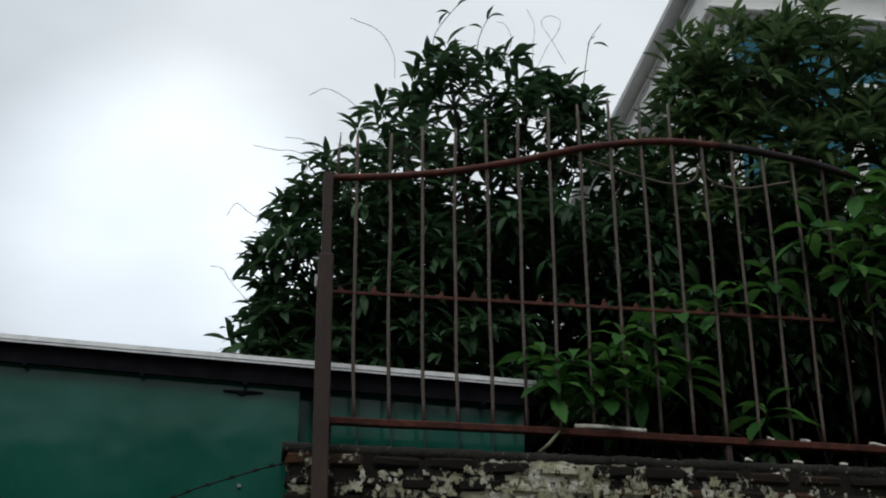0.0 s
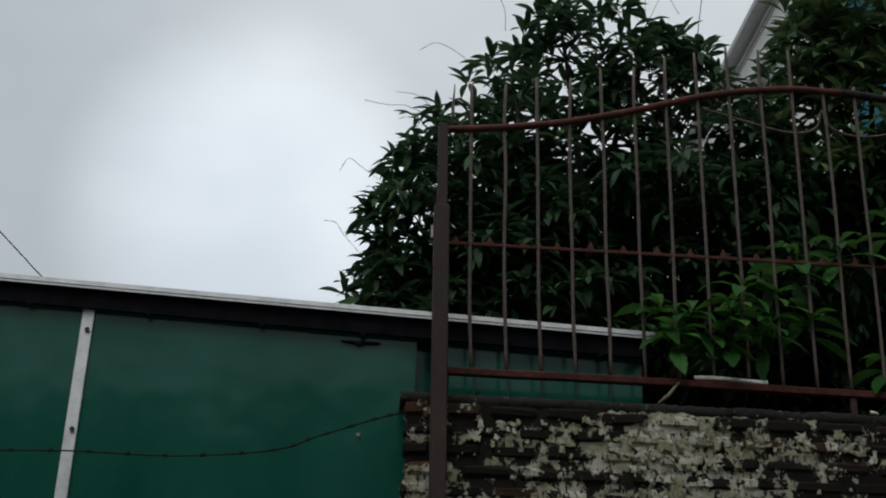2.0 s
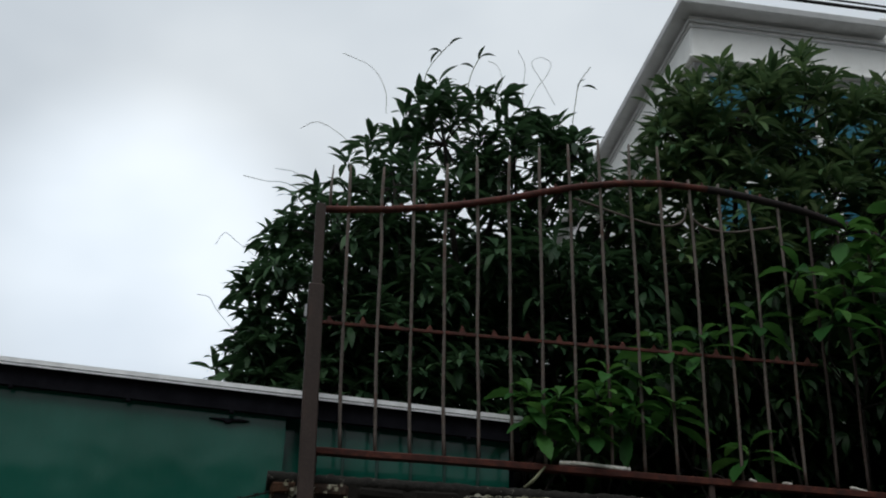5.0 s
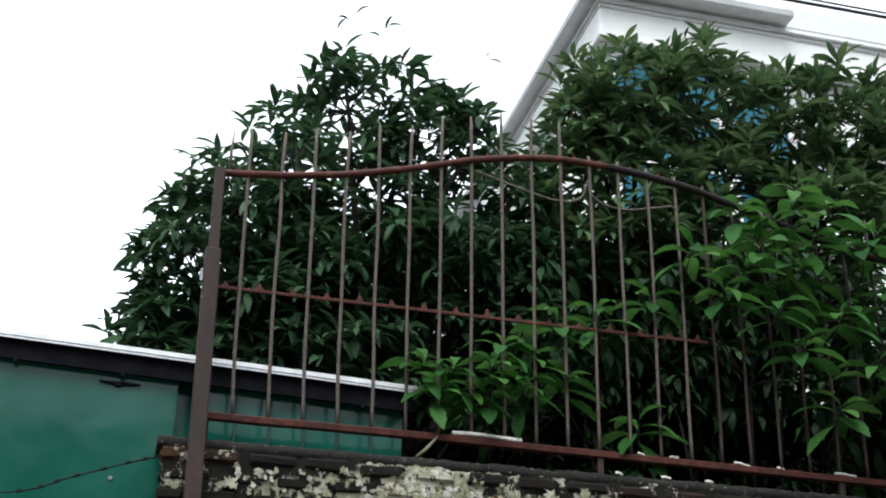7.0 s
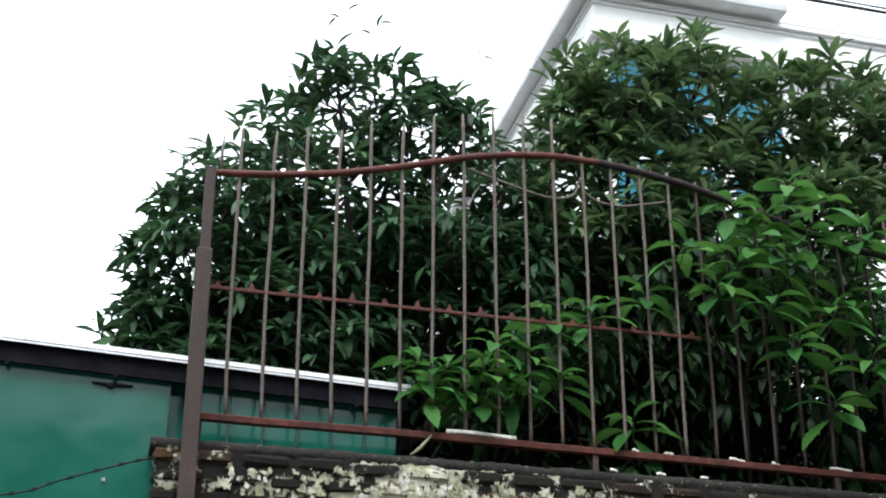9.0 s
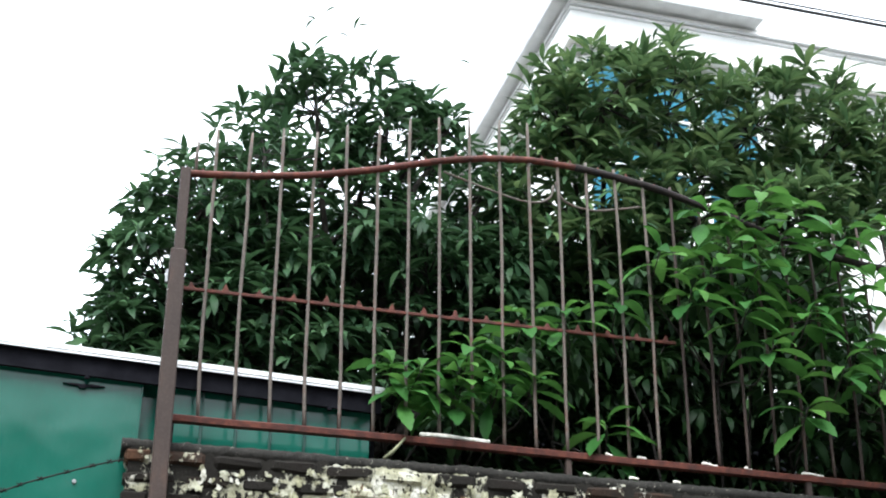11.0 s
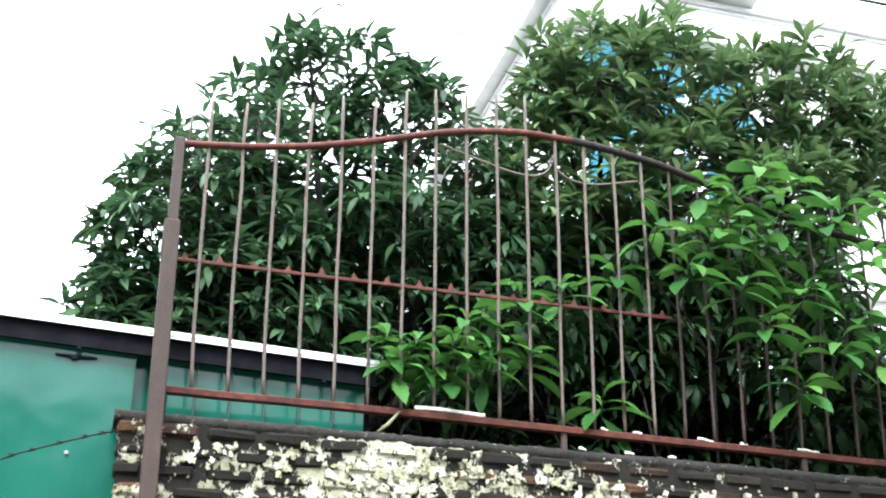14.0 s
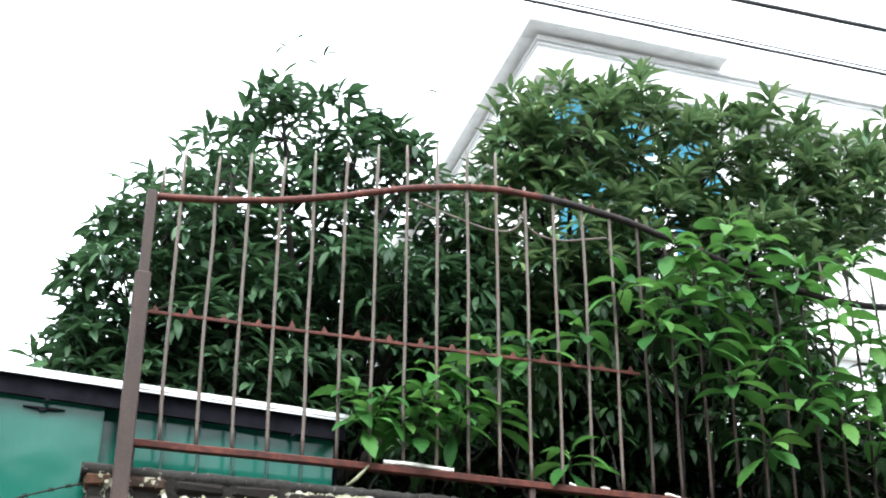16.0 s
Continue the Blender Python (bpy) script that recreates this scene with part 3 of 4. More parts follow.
# ---- trees ----
def leaf_shape(stations=5, width=0.16, droop=0.25, fold=0.22, wave=0.0, belly=1.08):
    """Unit leaf along +x with a folded blade that bends down; rows of (left, mid, right)."""
    verts, faces = [], []
    for i in range(stations + 1):
        t = i / stations
        w = width * math.sin(math.pi * min(1.0, 0.05 + 0.95 * t) ** belly) ** 0.72 if i < stations else 0.0
        w *= 1 + wave * (1 if i % 2 else -1)
        z = 0.10 * math.sin(math.pi * t) - droop * t * t
        verts += [(t, w, z + fold * w), (t, 0, z), (t, -w, z + fold * w)]
        if i:
            a, b = 3 * (i - 1), 3 * i
            faces += [(a, a + 1, b + 1, b), (a + 1, a + 2, b + 2, b + 1)]
    return np.array(verts), np.array(faces)


def arched_leaf(stations, width, lift, bend, fold=0.2, wave=0.08, belly=1.5):
    """Unit leaf that leaves its stem at an angle of lift and arches over by bend, both in degrees, widest past its middle."""
    verts, faces, x, z = [], [], 0.0, 0.0
    for i in range(stations + 1):
        t = i / stations
        w = width * (0.06 + 0.94 * math.sin(math.pi * t**belly) ** 1.05) if i < stations else 0.0
        w *= 1 + wave * (1 if i % 2 else -1)
        verts += [(x, w, z + fold * w), (x, 0, z), (x, -w, z + fold * w)]
        a = radians(lift - bend * (t + 0.5 / stations) ** 0.8)
        x, z = x + math.cos(a) / stations, z + math.sin(a) / stations
        if i:
            a, b = 3 * (i - 1), 3 * i
            faces += [(a, a + 1, b + 1, b), (a + 1, a + 2, b + 2, b + 1)]
    return np.array(verts), np.array(faces)


def frames_from(direction, roll):
    """Turn matrices whose x runs along direction and whose z leans to the world's up."""
    x = direction / np.linalg.norm(direction, axis=1, keepdims=True)
    y = np.cross(np.tile((0.0, 0.0, 1.0), (len(x), 1)), x)
    y /= np.linalg.norm(y, axis=1, keepdims=True) + 1e-9
    z = np.cross(x, y)
    c, s = np.cos(roll)[:, None], np.sin(roll)[:, None]
    return np.stack([x, c * y + s * z, c * z - s * y], 2)


def joined_leaves(name, places, directions, lengths, rolls, material, parent, label, seed, shape):
    verts, faces = shape
    turn = frames_from(directions, rolls)
    v = np.einsum("nij,mj->nmi", turn, verts) * lengths[:, None, None] + places[:, None]
    f = faces[None] + (np.arange(len(places)) * len(verts))[:, None, None]
    me = bpy.data.meshes.new(name)
    me.from_pydata(v.reshape(-1, 3).tolist(), [], f.reshape(-1, 4).tolist())
    me.materials.append(material)
    me.polygons.foreach_set("use_smooth", [True] * len(me.polygons))
    ob = new(name, me)
    ob.parent = parent
    return tagged(ob, label, kind="stuff")


def rosettes(gen, lobes, count, sparse=None):
    """Twig ends on and in a set of lobes (x, y, z, rx, ry, rz), with the way each one points."""
    vol = np.array([l[3] * l[4] * l[5] for l in lobes]) ** 0.75
    pick = gen.choice(len(lobes), count, p=vol / vol.sum())
    d = gen.normal(size=(count, 3))
    d /= np.linalg.norm(d, axis=1, keepdims=True)
    r = gen.uniform(0.25, 1.0, count) ** 0.45
    l = np.array(lobes)[pick]
    p = l[:, :3] + d * l[:, 3:] * r[:, None]
    way = d * np.array([0.6, 0.6, 0.35]) + np.array([0, -0.30, 0.85])
    if sparse is not None:
        keep = np.array([gen.random() < sparse(*q) for q in p])
        p, way = p[keep], way[keep]
    return p, way / np.linalg.norm(way, axis=1, keepdims=True)


def leaves_of(gen, p, way, per, size, spread=(55, 100)):
    """Leaves that radiate from each twig end."""
    n = len(p) * per
    axis = np.repeat(way, per, 0)
    u = np.cross(way, gen.normal(size=way.shape))
    u /= np.linalg.norm(u, axis=1, keepdims=True)
    v = np.cross(way, u)
    az = (2.399963 * np.tile(np.arange(per), len(p)) + gen.normal(size=n) * 0.22)[:, None]
    side = np.repeat(u, per, 0) * np.cos(az) + np.repeat(v, per, 0) * np.sin(az)
    a = np.radians(gen.uniform(*spread, n))[:, None]
    direction = axis * np.cos(a) + side * np.sin(a)
    back = gen.uniform(0, 0.06, n)[:, None]
    places = np.repeat(p, per, 0) - axis * back + direction * 0.008
    return places, direction, gen.uniform(*size, n), gen.normal(size=n) * 0.22


def limb_line(gen, a, b, bend=0.12):
    a, b = np.array(a, float), np.array(b, float)
    m1 = a + (b - a) * 0.35 + gen.normal(size=3) * bend * 0.5
    m2 = a + (b - a) * 0.7 + gen.normal(size=3) * bend * 0.5 + (0, 0, bend * 0.4)
    return curve_points([a, m1, m2, b], 4)


def build_tree(name, label, base, fork, lobes, count, per, size, material, seed, sparse=None, tips=(), leaf=(0.120, 16, 78), spread=(55, 100), thick=0.032):
    gen = np.random.default_rng(seed)
    tree = thing(name, label, "tree", base)
    back = Matrix.Translation(-Vector(base))

    def own(part_name, bm, mat, note="", parent=None):
        bmesh.ops.transform(bm, matrix=back, verts=bm.verts)
        return part(part_name, bm, mat, parent or tree, note, True)

    line = limb_line(gen, base, fork, 0.15)
    trunk = own("trunk", tube(line, list(np.linspace(0.10, 0.055, len(line))), 10), M_BARK)
    for l in lobes:
        line = limb_line(gen, fork, l[:3], 0.18)
        own("limb", tube(line, list(np.linspace(thick, 0.3 * thick, len(line))), 7), M_BARK)
    p, way = rosettes(gen, lobes, count, sparse)
    if len(tips):
        t = np.repeat(np.array(tips), 3, 0) + gen.normal(size=(3 * len(tips), 3)) * (0.045, 0.12, 0.045)
        up = gen.normal(size=t.shape) * 0.35 + (0, 0, 1)
        p, way = np.concatenate([p, t]), np.concatenate([way, up / np.linalg.norm(up, axis=1, keepdims=True)])
    bm = bmesh.new()
    centres = np.array([l[:3] for l in lobes])
    for q, w in zip(p[:: 3], way[:: 3]):
        c = centres[np.argmin(((centres - q) ** 2).sum(1))]
        add_tube(bm, [c, (c + q) / 2 + gen.normal(size=3) * 0.03, q], [0.007, 0.005, 0.0025], 4, False)
    own("twig_growth", bm, M_BARK, "thin leafy twigs")["kind"] = "stuff"
    places, direction, lengths, rolls = leaves_of(gen, p, way, per, size, spread)
    joined_leaves("leaves", places - np.array(base), direction, lengths, rolls, material, tree, "dense pointed dark green leaves", seed, arched_leaf(7, *leaf, 0.18, 0.0, 1.05))
    return tree


LOBES_A = [(-0.09, 0.9, 3.62, 0.30, 0.40, 0.38), (0.00, 0.9, 4.05, 0.33, 0.40, 0.38), (0.15, 0.95, 4.50, 0.33, 0.40, 0.33), (0.43, 0.95, 4.86, 0.27, 0.40, 0.30),
           (0.69, 0.95, 5.16, 0.25, 0.35, 0.28), (1.09, 1.0, 5.10, 0.36, 0.40, 0.26), (1.41, 1.0, 5.06, 0.22, 0.35, 0.25), (0.83, 1.0, 4.45, 0.60, 0.50, 0.60),
           (1.33, 1.0, 4.30, 0.60, 0.50, 0.70), (0.53, 0.9, 3.75, 0.60, 0.45, 0.55), (1.23, 1.35, 3.60, 0.60, 0.40, 0.55), (0.93, 1.7, 4.1, 1.1, 0.4, 0.9), (1.63, 1.0, 4.85, 0.28, 0.4, 0.35), (1.68, 1.0, 4.2, 0.35, 0.45, 0.6), (0.33, 1.3, 3.8, 0.6, 0.4, 0.6), (1.03, 1.8, 3.3, 0.9, 0.4, 0.5), (1.44, 1.0, 5.20, 0.22, 0.30, 0.17)]
LOBES_B = [(2.08, 0.9, 5.30, 0.28, 0.40, 0.28), (2.33, 0.9, 5.46, 0.38, 0.45, 0.33), (2.78, 1.0, 5.56, 0.42, 0.45, 0.36), (3.32, 1.0, 5.48, 0.38, 0.40, 0.38),
           (3.80, 1.0, 5.42, 0.35, 0.40, 0.42), (2.22, 1.0, 4.80, 0.60, 0.50, 0.50), (2.92, 1.0, 4.85, 0.60, 0.50, 0.50), (3.50, 1.0, 4.90, 0.45, 0.50, 0.45),
           (2.6, 1.7, 4.5, 1.1, 0.4, 0.6), (4.15, 1.0, 5.45, 0.32, 0.35, 0.36), (4.0, 1.0, 5.20, 0.32, 0.35, 0.25), (4.5, 1.0, 5.55, 0.25, 0.35, 0.35)]
LOBES_C = [(1.86, 1.35, 4.55, 0.30, 0.28, 0.30), (2.02, 1.25, 4.10, 0.55, 0.35, 0.55), (2.75, 1.2, 4.10, 0.65, 0.35, 0.60), (3.45, 1.15, 4.10, 0.45, 0.35, 0.60), (3.75, 1.15, 4.15, 0.30, 0.30, 0.55), (2.60, 2.0, 4.20, 1.10, 0.3, 0.70), (2.0, 1.5, 3.40, 0.6, 0.35, 0.5), (2.7, 1.5, 3.40, 0.7, 0.35, 0.5),
           (3.4, 1.5, 3.45, 0.6, 0.35, 0.5), (4.05, 1.2, 3.40, 0.5, 0.3, 0.45), (2.4, 2.5, 3.4, 1.1, 0.4, 0.5), (3.4, 2.5, 3.5, 1.0, 0.4, 0.6)]


TIPS_A = [(-0.33, 0.95, 3.62), (-0.34, 0.95, 3.72), (-0.36, 0.95, 3.84), (-0.31, 0.95, 3.98), (-0.32, 0.95, 4.12), (-0.27, 0.95, 4.27), (-0.18, 0.95, 4.46), (-0.06, 0.95, 4.63), (0.07, 0.95, 4.78), (0.21, 0.95, 4.97), (0.35, 0.95, 5.17),
          (0.46, 0.95, 5.28), (0.56, 0.95, 5.39), (0.65, 0.95, 5.44), (0.78, 0.95, 5.41), (0.90, 0.95, 5.38), (1.04, 0.95, 5.35), (1.17, 1.0, 5.38), (1.28, 1.0, 5.33), (1.38, 1.0, 5.28)]
TIPS_A = [(x + (0.028 if z < 4.7 else 0.006), y, z) for x, y, z in TIPS_A]
TIPS_B = [(1.95, 0.9, 5.56), (2.12, 0.9, 5.68), (2.34, 0.9, 5.77), (2.60, 0.9, 5.84), (2.75, 0.9, 5.88), (2.95, 0.9, 5.82), (3.18, 0.9, 5.84), (3.45, 0.9, 5.78), (3.62, 0.9, 5.80), (3.90, 0.9, 5.84), (4.10, 0.9, 5.90),
          (4.45, 0.9, 5.92), (4.35, 0.9, 5.60), (4.28, 0.9, 5.28), (4.05, 0.9, 5.08)]


def clump(x, z, f):
    """Clumping of the twigs: gaps that run through the crown."""
    return noise.noise(Vector((x * f, 0.6, z * f)))


def slant(x, y, z):
    """Where the rising sight line from the street through a twig meets the middle of the crown."""
    return x - (x + 0.19) / 5.8 * (y - 1), z - (z - 1.6) / 5.8 * (y - 1)


def thin_a(x, y, z):
    """The upper part of the crown is open, so that sky shows through it."""
    x, z = slant(x, y, z)
    if ((x - 0.62) / 0.30) ** 2 + ((z - 5.06) / 0.27) ** 2 < 1:
        return 0.7 if clump(x, z, 12) > 0.06 else 0.03
    if ((x - 1.60) / 0.18) ** 2 + ((z - 4.56) / 0.15) ** 2 < 1:
        return 0.8 if clump(x, z, 15) > -0.1 else 0.2
    if z > 4.7:
        return 0.7 if clump(x, z, 13) > -0.06 else 0.06
    return 1.0


def thin_b(x, y, z):
    """Small open places, through which the house and its windows show."""
    x, z = slant(x, y, z)
    for cx, cz, rx, rz in ((2.31, 5.34, 0.12, 0.20), (2.49, 5.59, 0.13, 0.09), (2.82, 5.74, 0.14, 0.09), (3.26, 5.80, 0.16, 0.10), (2.33, 5.05, 0.14, 0.09), (3.20, 5.31, 0.14, 0.12), (3.68, 5.42, 0.18, 0.16), (3.95, 5.15, 0.24, 0.2), (2.85, 5.2, 0.10, 0.08), (4.3, 5.5, 0.25, 0.2), (3.75, 5.75, 0.2, 0.1)):
        if ((x - cx) / rx) ** 2 + ((z - cz) / rz) ** 2 < 1:
            return 0.34 if clump(x, z, 13) < 0.1 else 0.9
    if z > 4.8:
        return 0.75 if clump(x, z, 13) > -0.12 else 0.08
    return 1.0


tree_a = build_tree("leafy_tree", "bushy evergreen tree with pointed dark green leaves behind the fence", (0.9, 1.1, 0), (0.85, 1.1, 3.2), LOBES_A, 1750, 12, (0.11, 0.175), M_LEAF_A, 11, thin_a, TIPS_A, (0.116, 18, 64), (40, 100))
tree_b = build_tree("leafy_tree", "wide bushy tree with olive green leaves in front of the house", (2.7, 2.3, 0), (2.75, 2.2, 3.6), LOBES_B, 1600, 12, (0.115, 0.18), M_LEAF_R, 23, thin_b, TIPS_B, (0.115, 18, 52), (32, 92))

# added bush; its darkened leaf colour stands in for shade behind the fence
tree_c = build_tree("shade_bush", "added dense bush with leaf colour darkened in place of shade", (2.9, 2.75, 0), (2.9, 2.7, 2.0), LOBES_C, 2000, 11, (0.12, 0.18), M_LEAF_DARK, 41, thick=0.014)

# tendrils that stand out of the crowns
def tendril(points, radius=0.0016):
    t = thing("climbing_tendril", "thin dry climbing tendril sticking out of the tree crown", "vine", points[0], "tendrils in the crown")
    bm = tube([Vector(p) - Vector(points[0]) for p in curve_points(points, 6)], radius, 5)
    part("stem", bm, M_TENDRIL, t, "", True)
    return t


# ---- fresh green shoots through the fence ----
gen = np.random.default_rng(7)
FRESH = []
for n in range(8):
    shape_v, shape_f = arched_leaf(12, 0.142 + 0.026 * (n % 2), 16, 30 + 25 * (n // 2), 0.20, 0.07, 1.2)
    me = bpy.data.meshes.new("fresh_leaf")
    me.from_pydata(shape_v.tolist(), [], shape_f.tolist())
    me.materials.append(M_FRESH)
    me.polygons.foreach_set("use_smooth", [True] * len(me.polygons))
    FRESH.append(me)


def build_shrub(label, base, boughs, shoots, per, size):
    """A trunk with a few boughs; each shoot springs from the nearest bough and ends in a whorl of arching leaves."""
    shrub = thing("leafy_shrub", label, "shrub", base)
    root = Vector(base)
    part("trunk", tube([(0, 0, 0), (0.03, 0.16, 0.8), (0, 0.3, 1.6)], [0.05, 0.04, 0.03], 8), M_BARK, shrub, "", True)
    ends = [Vector(q) - root for q in boughs]
    for q in ends:
        line = curve_points([Vector((0, 0.3, 1.58)), Vector((q.x * 0.4, 0.42, 2.2)), q], 5)
        part("bough", tube(line, list(np.linspace(0.013, 0.006, len(line))), 6), M_BARK, shrub, "", True)
    for at in shoots:
        tip = Vector(at) - root
        axis = Vector((gen.normal() * 0.22, -1.05 + gen.normal() * 0.18, 1.0)).normalized()
        start = min(ends, key=lambda q: (q - tip).length)
        line = curve_points([start, start.lerp(tip - axis * 0.2, 0.6) + Vector((0, 0.04, 0.03)), tip - axis * 0.20, tip], 4)
        part("stem", tube(line, list(np.linspace(0.006, 0.0028, len(line))), 5), M_BARK, shrub, "", True)
        side = axis.orthogonal().normalized()
        over = axis.cross(side)
        turn_at = gen.uniform(0, 6.28)
        for i in range(per):
            u = i / (per - 1)
            az, a = turn_at + 2.399963 * i + gen.normal() * 0.2, radians(42 + 58 * u**0.8 + gen.normal() * 7)
            way = axis * math.cos(a) + (side * math.cos(az) + over * math.sin(az)) * math.sin(a)
            long = size[0] + (size[1] - size[0]) * min(1.0, 0.25 + 1.1 * u) * gen.uniform(0.85, 1.05)
            droop = math.degrees(math.asin(max(-1.0, min(1.0, way.z)))) + 16 + 50 + gen.normal() * 10
            ob = new("leaf", FRESH[2 * int(max(0, min(3, round((droop - 30) / 25)))) + int(gen.integers(2))])
            ob.parent = shrub
            m = frames_from(np.array([list(way)]), np.array([gen.normal() * 0.25]))[0]
            ob.matrix_local = Matrix.LocRotScale(tip - axis * (0.085 * u**1.3) + way * 0.004, Matrix(m.tolist()).to_quaternion(), (long,) * 3)
    return shrub


SHOOTS_LOW = [(1.26, 0.0, 3.53), (0.93, 0.03, 3.42), (1.40, 0.02, 3.49), (1.05, 0.0, 3.40), (1.21, -0.02, 3.42), (1.56, 0.06, 3.42), (1.36, 0.0, 3.36), (1.12, 0.04, 3.34), (0.98, -0.01, 3.30), (1.20, 0.02, 3.30)]
build_shrub("bright green shoots growing through the fence bars", (1.25, 0.35, 0), [(1.02, 0.45, 3.0), (1.35, 0.45, 3.05)], SHOOTS_LOW, 9, (0.11, 0.225))
SHOOTS = [(2.36, -0.15, 3.98), (2.62, -0.16, 3.62), (3.04, -0.17, 3.90), (3.16, -0.17, 3.55), (2.60, -0.15, 4.02), (2.24, -0.16, 3.84), (2.50, -0.18, 3.79), (2.82, -0.16, 3.79), (2.97, -0.18, 4.14), (2.95, -0.18, 3.54), (2.78, -0.12, 3.36), (2.48, -0.14, 4.12), (2.14, -0.08, 4.06), (2.74, -0.14, 4.18),
          (3.33, -0.18, 3.46), (3.34, -0.16, 3.68), (3.38, -0.14, 3.95), (3.20, -0.16, 4.03), (3.36, -0.12, 4.34), (3.47, -0.16, 3.34), (2.66, -0.14, 4.42), (3.08, -0.15, 4.25), (2.54, -0.12, 4.27),
          (2.39, -0.10, 4.29), (2.84, -0.14, 4.35), (1.88, 0.03, 3.24), (1.98, 0.05, 3.86), (1.72, 0.07, 3.76), (1.54, 0.07, 3.71), (2.90, -0.06, 3.88), (2.66, -0.05, 3.97), (3.12, -0.08, 3.74), (3.60, -0.12, 3.52), (3.62, -0.08, 3.80), (3.70, -0.10, 3.30), (3.50, -0.14, 3.88), (3.76, -0.10, 3.62), (3.84, -0.10, 3.42)]
right_shrub = build_shrub("bright green leafy shrub pushing through the fence", (2.9, 0.35, 0), [(1.8, 0.5, 3.3), (2.25, 0.4, 3.4), (2.6, 0.35, 3.6), (2.95, 0.35, 3.2), (3.3, 0.35, 3.5), (2.8, 0.35, 3.9)], SHOOTS, 8, (0.13, 0.245))

# the deeper mass of the same shrub, shade put into its leaf colour
gen2 = np.random.default_rng(31)
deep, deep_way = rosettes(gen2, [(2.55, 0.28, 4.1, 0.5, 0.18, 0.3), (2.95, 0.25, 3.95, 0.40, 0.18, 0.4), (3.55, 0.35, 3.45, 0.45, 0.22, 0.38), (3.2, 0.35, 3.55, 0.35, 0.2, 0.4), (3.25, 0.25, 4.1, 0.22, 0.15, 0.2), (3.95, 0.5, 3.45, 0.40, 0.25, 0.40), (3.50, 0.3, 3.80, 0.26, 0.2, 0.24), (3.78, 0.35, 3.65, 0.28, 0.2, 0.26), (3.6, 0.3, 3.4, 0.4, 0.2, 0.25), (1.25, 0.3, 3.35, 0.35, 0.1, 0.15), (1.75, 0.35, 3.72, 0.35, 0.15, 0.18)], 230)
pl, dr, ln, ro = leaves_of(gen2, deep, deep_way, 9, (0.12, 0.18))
joined_leaves("leaves", pl - np.array((2.9, 0.35, 0)), dr, ln, ro, M_LEAF_DARK, right_shrub, "deeper leaves behind the fresh shoots, coloured darker for shade", 31, arched_leaf(6, 0.145, 10, 85, 0.2, 0.0, 1.15))

# ---- tendrils, wires and cables ----
LEAFLET = bpy.data.meshes.new("leaflet")
lv, lf = leaf_shape(5, 0.13, 0.3, 0.25)
LEAFLET.from_pydata(lv.tolist(), [], lf.tolist())
LEAFLET.materials.append(M_LEAF_DARK)


def tip_leaf(t, at, way, size):
    ob = new("leaflet", LEAFLET)
    ob.parent = t
    turn = frames_from(np.array([way], float), np.zeros(1))[0]
    ob.matrix_local = Matrix.LocRotScale(Vector(at) - t.location, Matrix(turn.tolist()).to_quaternion(), (size,) * 3)


tendril([(0.36, 0.9, 5.28), (0.35, 0.9, 5.43), (0.27, 0.9, 5.57), (0.11, 0.9, 5.64)])
tendril([(0.22, 0.9, 5.02), (0.12, 0.9, 5.12), (0.0, 0.9, 5.18), (-0.09, 0.9, 5.13)])
tendril([(0.02, 0.9, 4.72), (-0.14, 0.9, 4.79), (-0.24, 0.9, 4.79), (-0.36, 0.9, 4.81)])
tendril([(-0.02, 0.9, 4.8), (-0.10, 0.9, 4.86), (-0.2, 0.9, 4.87)], 0.0014)
tendril([(-0.25, 0.9, 4.35), (-0.36, 0.9, 4.43), (-0.42, 0.9, 4.47), (-0.46, 0.9, 4.40)], 0.0014)
tendril([(-0.33, 0.9, 3.95), (-0.42, 0.9, 4.05), (-0.46, 0.9, 4.11), (-0.52, 0.9, 4.12)], 0.0014)
for pts, tips in (
        ([(0.56, 0.92, 5.45), (0.58, 0.92, 5.60), (0.66, 0.92, 5.74), (0.72, 0.92, 5.82)], [((0.60, 0.92, 5.66), (0.3, -0.2, 1.0)), ((0.66, 0.92, 5.74), (-1.0, -0.3, 0.1)), ((0.70, 0.92, 5.79), (0.7, -0.3, 0.8))]),
        ([(0.80, 0.92, 5.42), (0.82, 0.92, 5.58), (0.86, 0.92, 5.70), (0.90, 0.92, 5.76)], [((0.84, 0.92, 5.66), (-1.0, -0.3, 0.2)), ((0.88, 0.92, 5.74), (1.0, -0.3, 0.3)), ((0.87, 0.92, 5.72), (0.2, -0.3, 1.0))]),
        ([(1.40, 0.92, 5.34), (1.42, 0.92, 5.48), (1.45, 0.92, 5.64), (1.52, 0.92, 5.76)], [((1.44, 0.92, 5.60), (0.3, 0, 1)), ((1.47, 0.92, 5.62), (1.0, -0.2, 0.0))]),
        ([(2.60, 0.92, 5.78), (2.63, 0.92, 5.92), (2.70, 0.92, 6.02)], [((2.64, 0.92, 5.94), (0.2, -0.2, 1)), ((2.70, 0.92, 6.00), (0.1, -0.2, 1))]),
        ([(3.55, 0.92, 5.72), (3.58, 0.92, 5.88), (3.66, 0.92, 5.98)], [((3.58, 0.92, 5.88), (-0.4, -0.2, 1)), ((3.64, 0.92, 5.96), (0.3, -0.2, 1)), ((3.6, 0.92, 5.9), (1, -0.2, 0.5))])):
    t = tendril(pts, 0.0025)
    for at, way in tips:
        tip_leaf(t, at, way, 0.085)
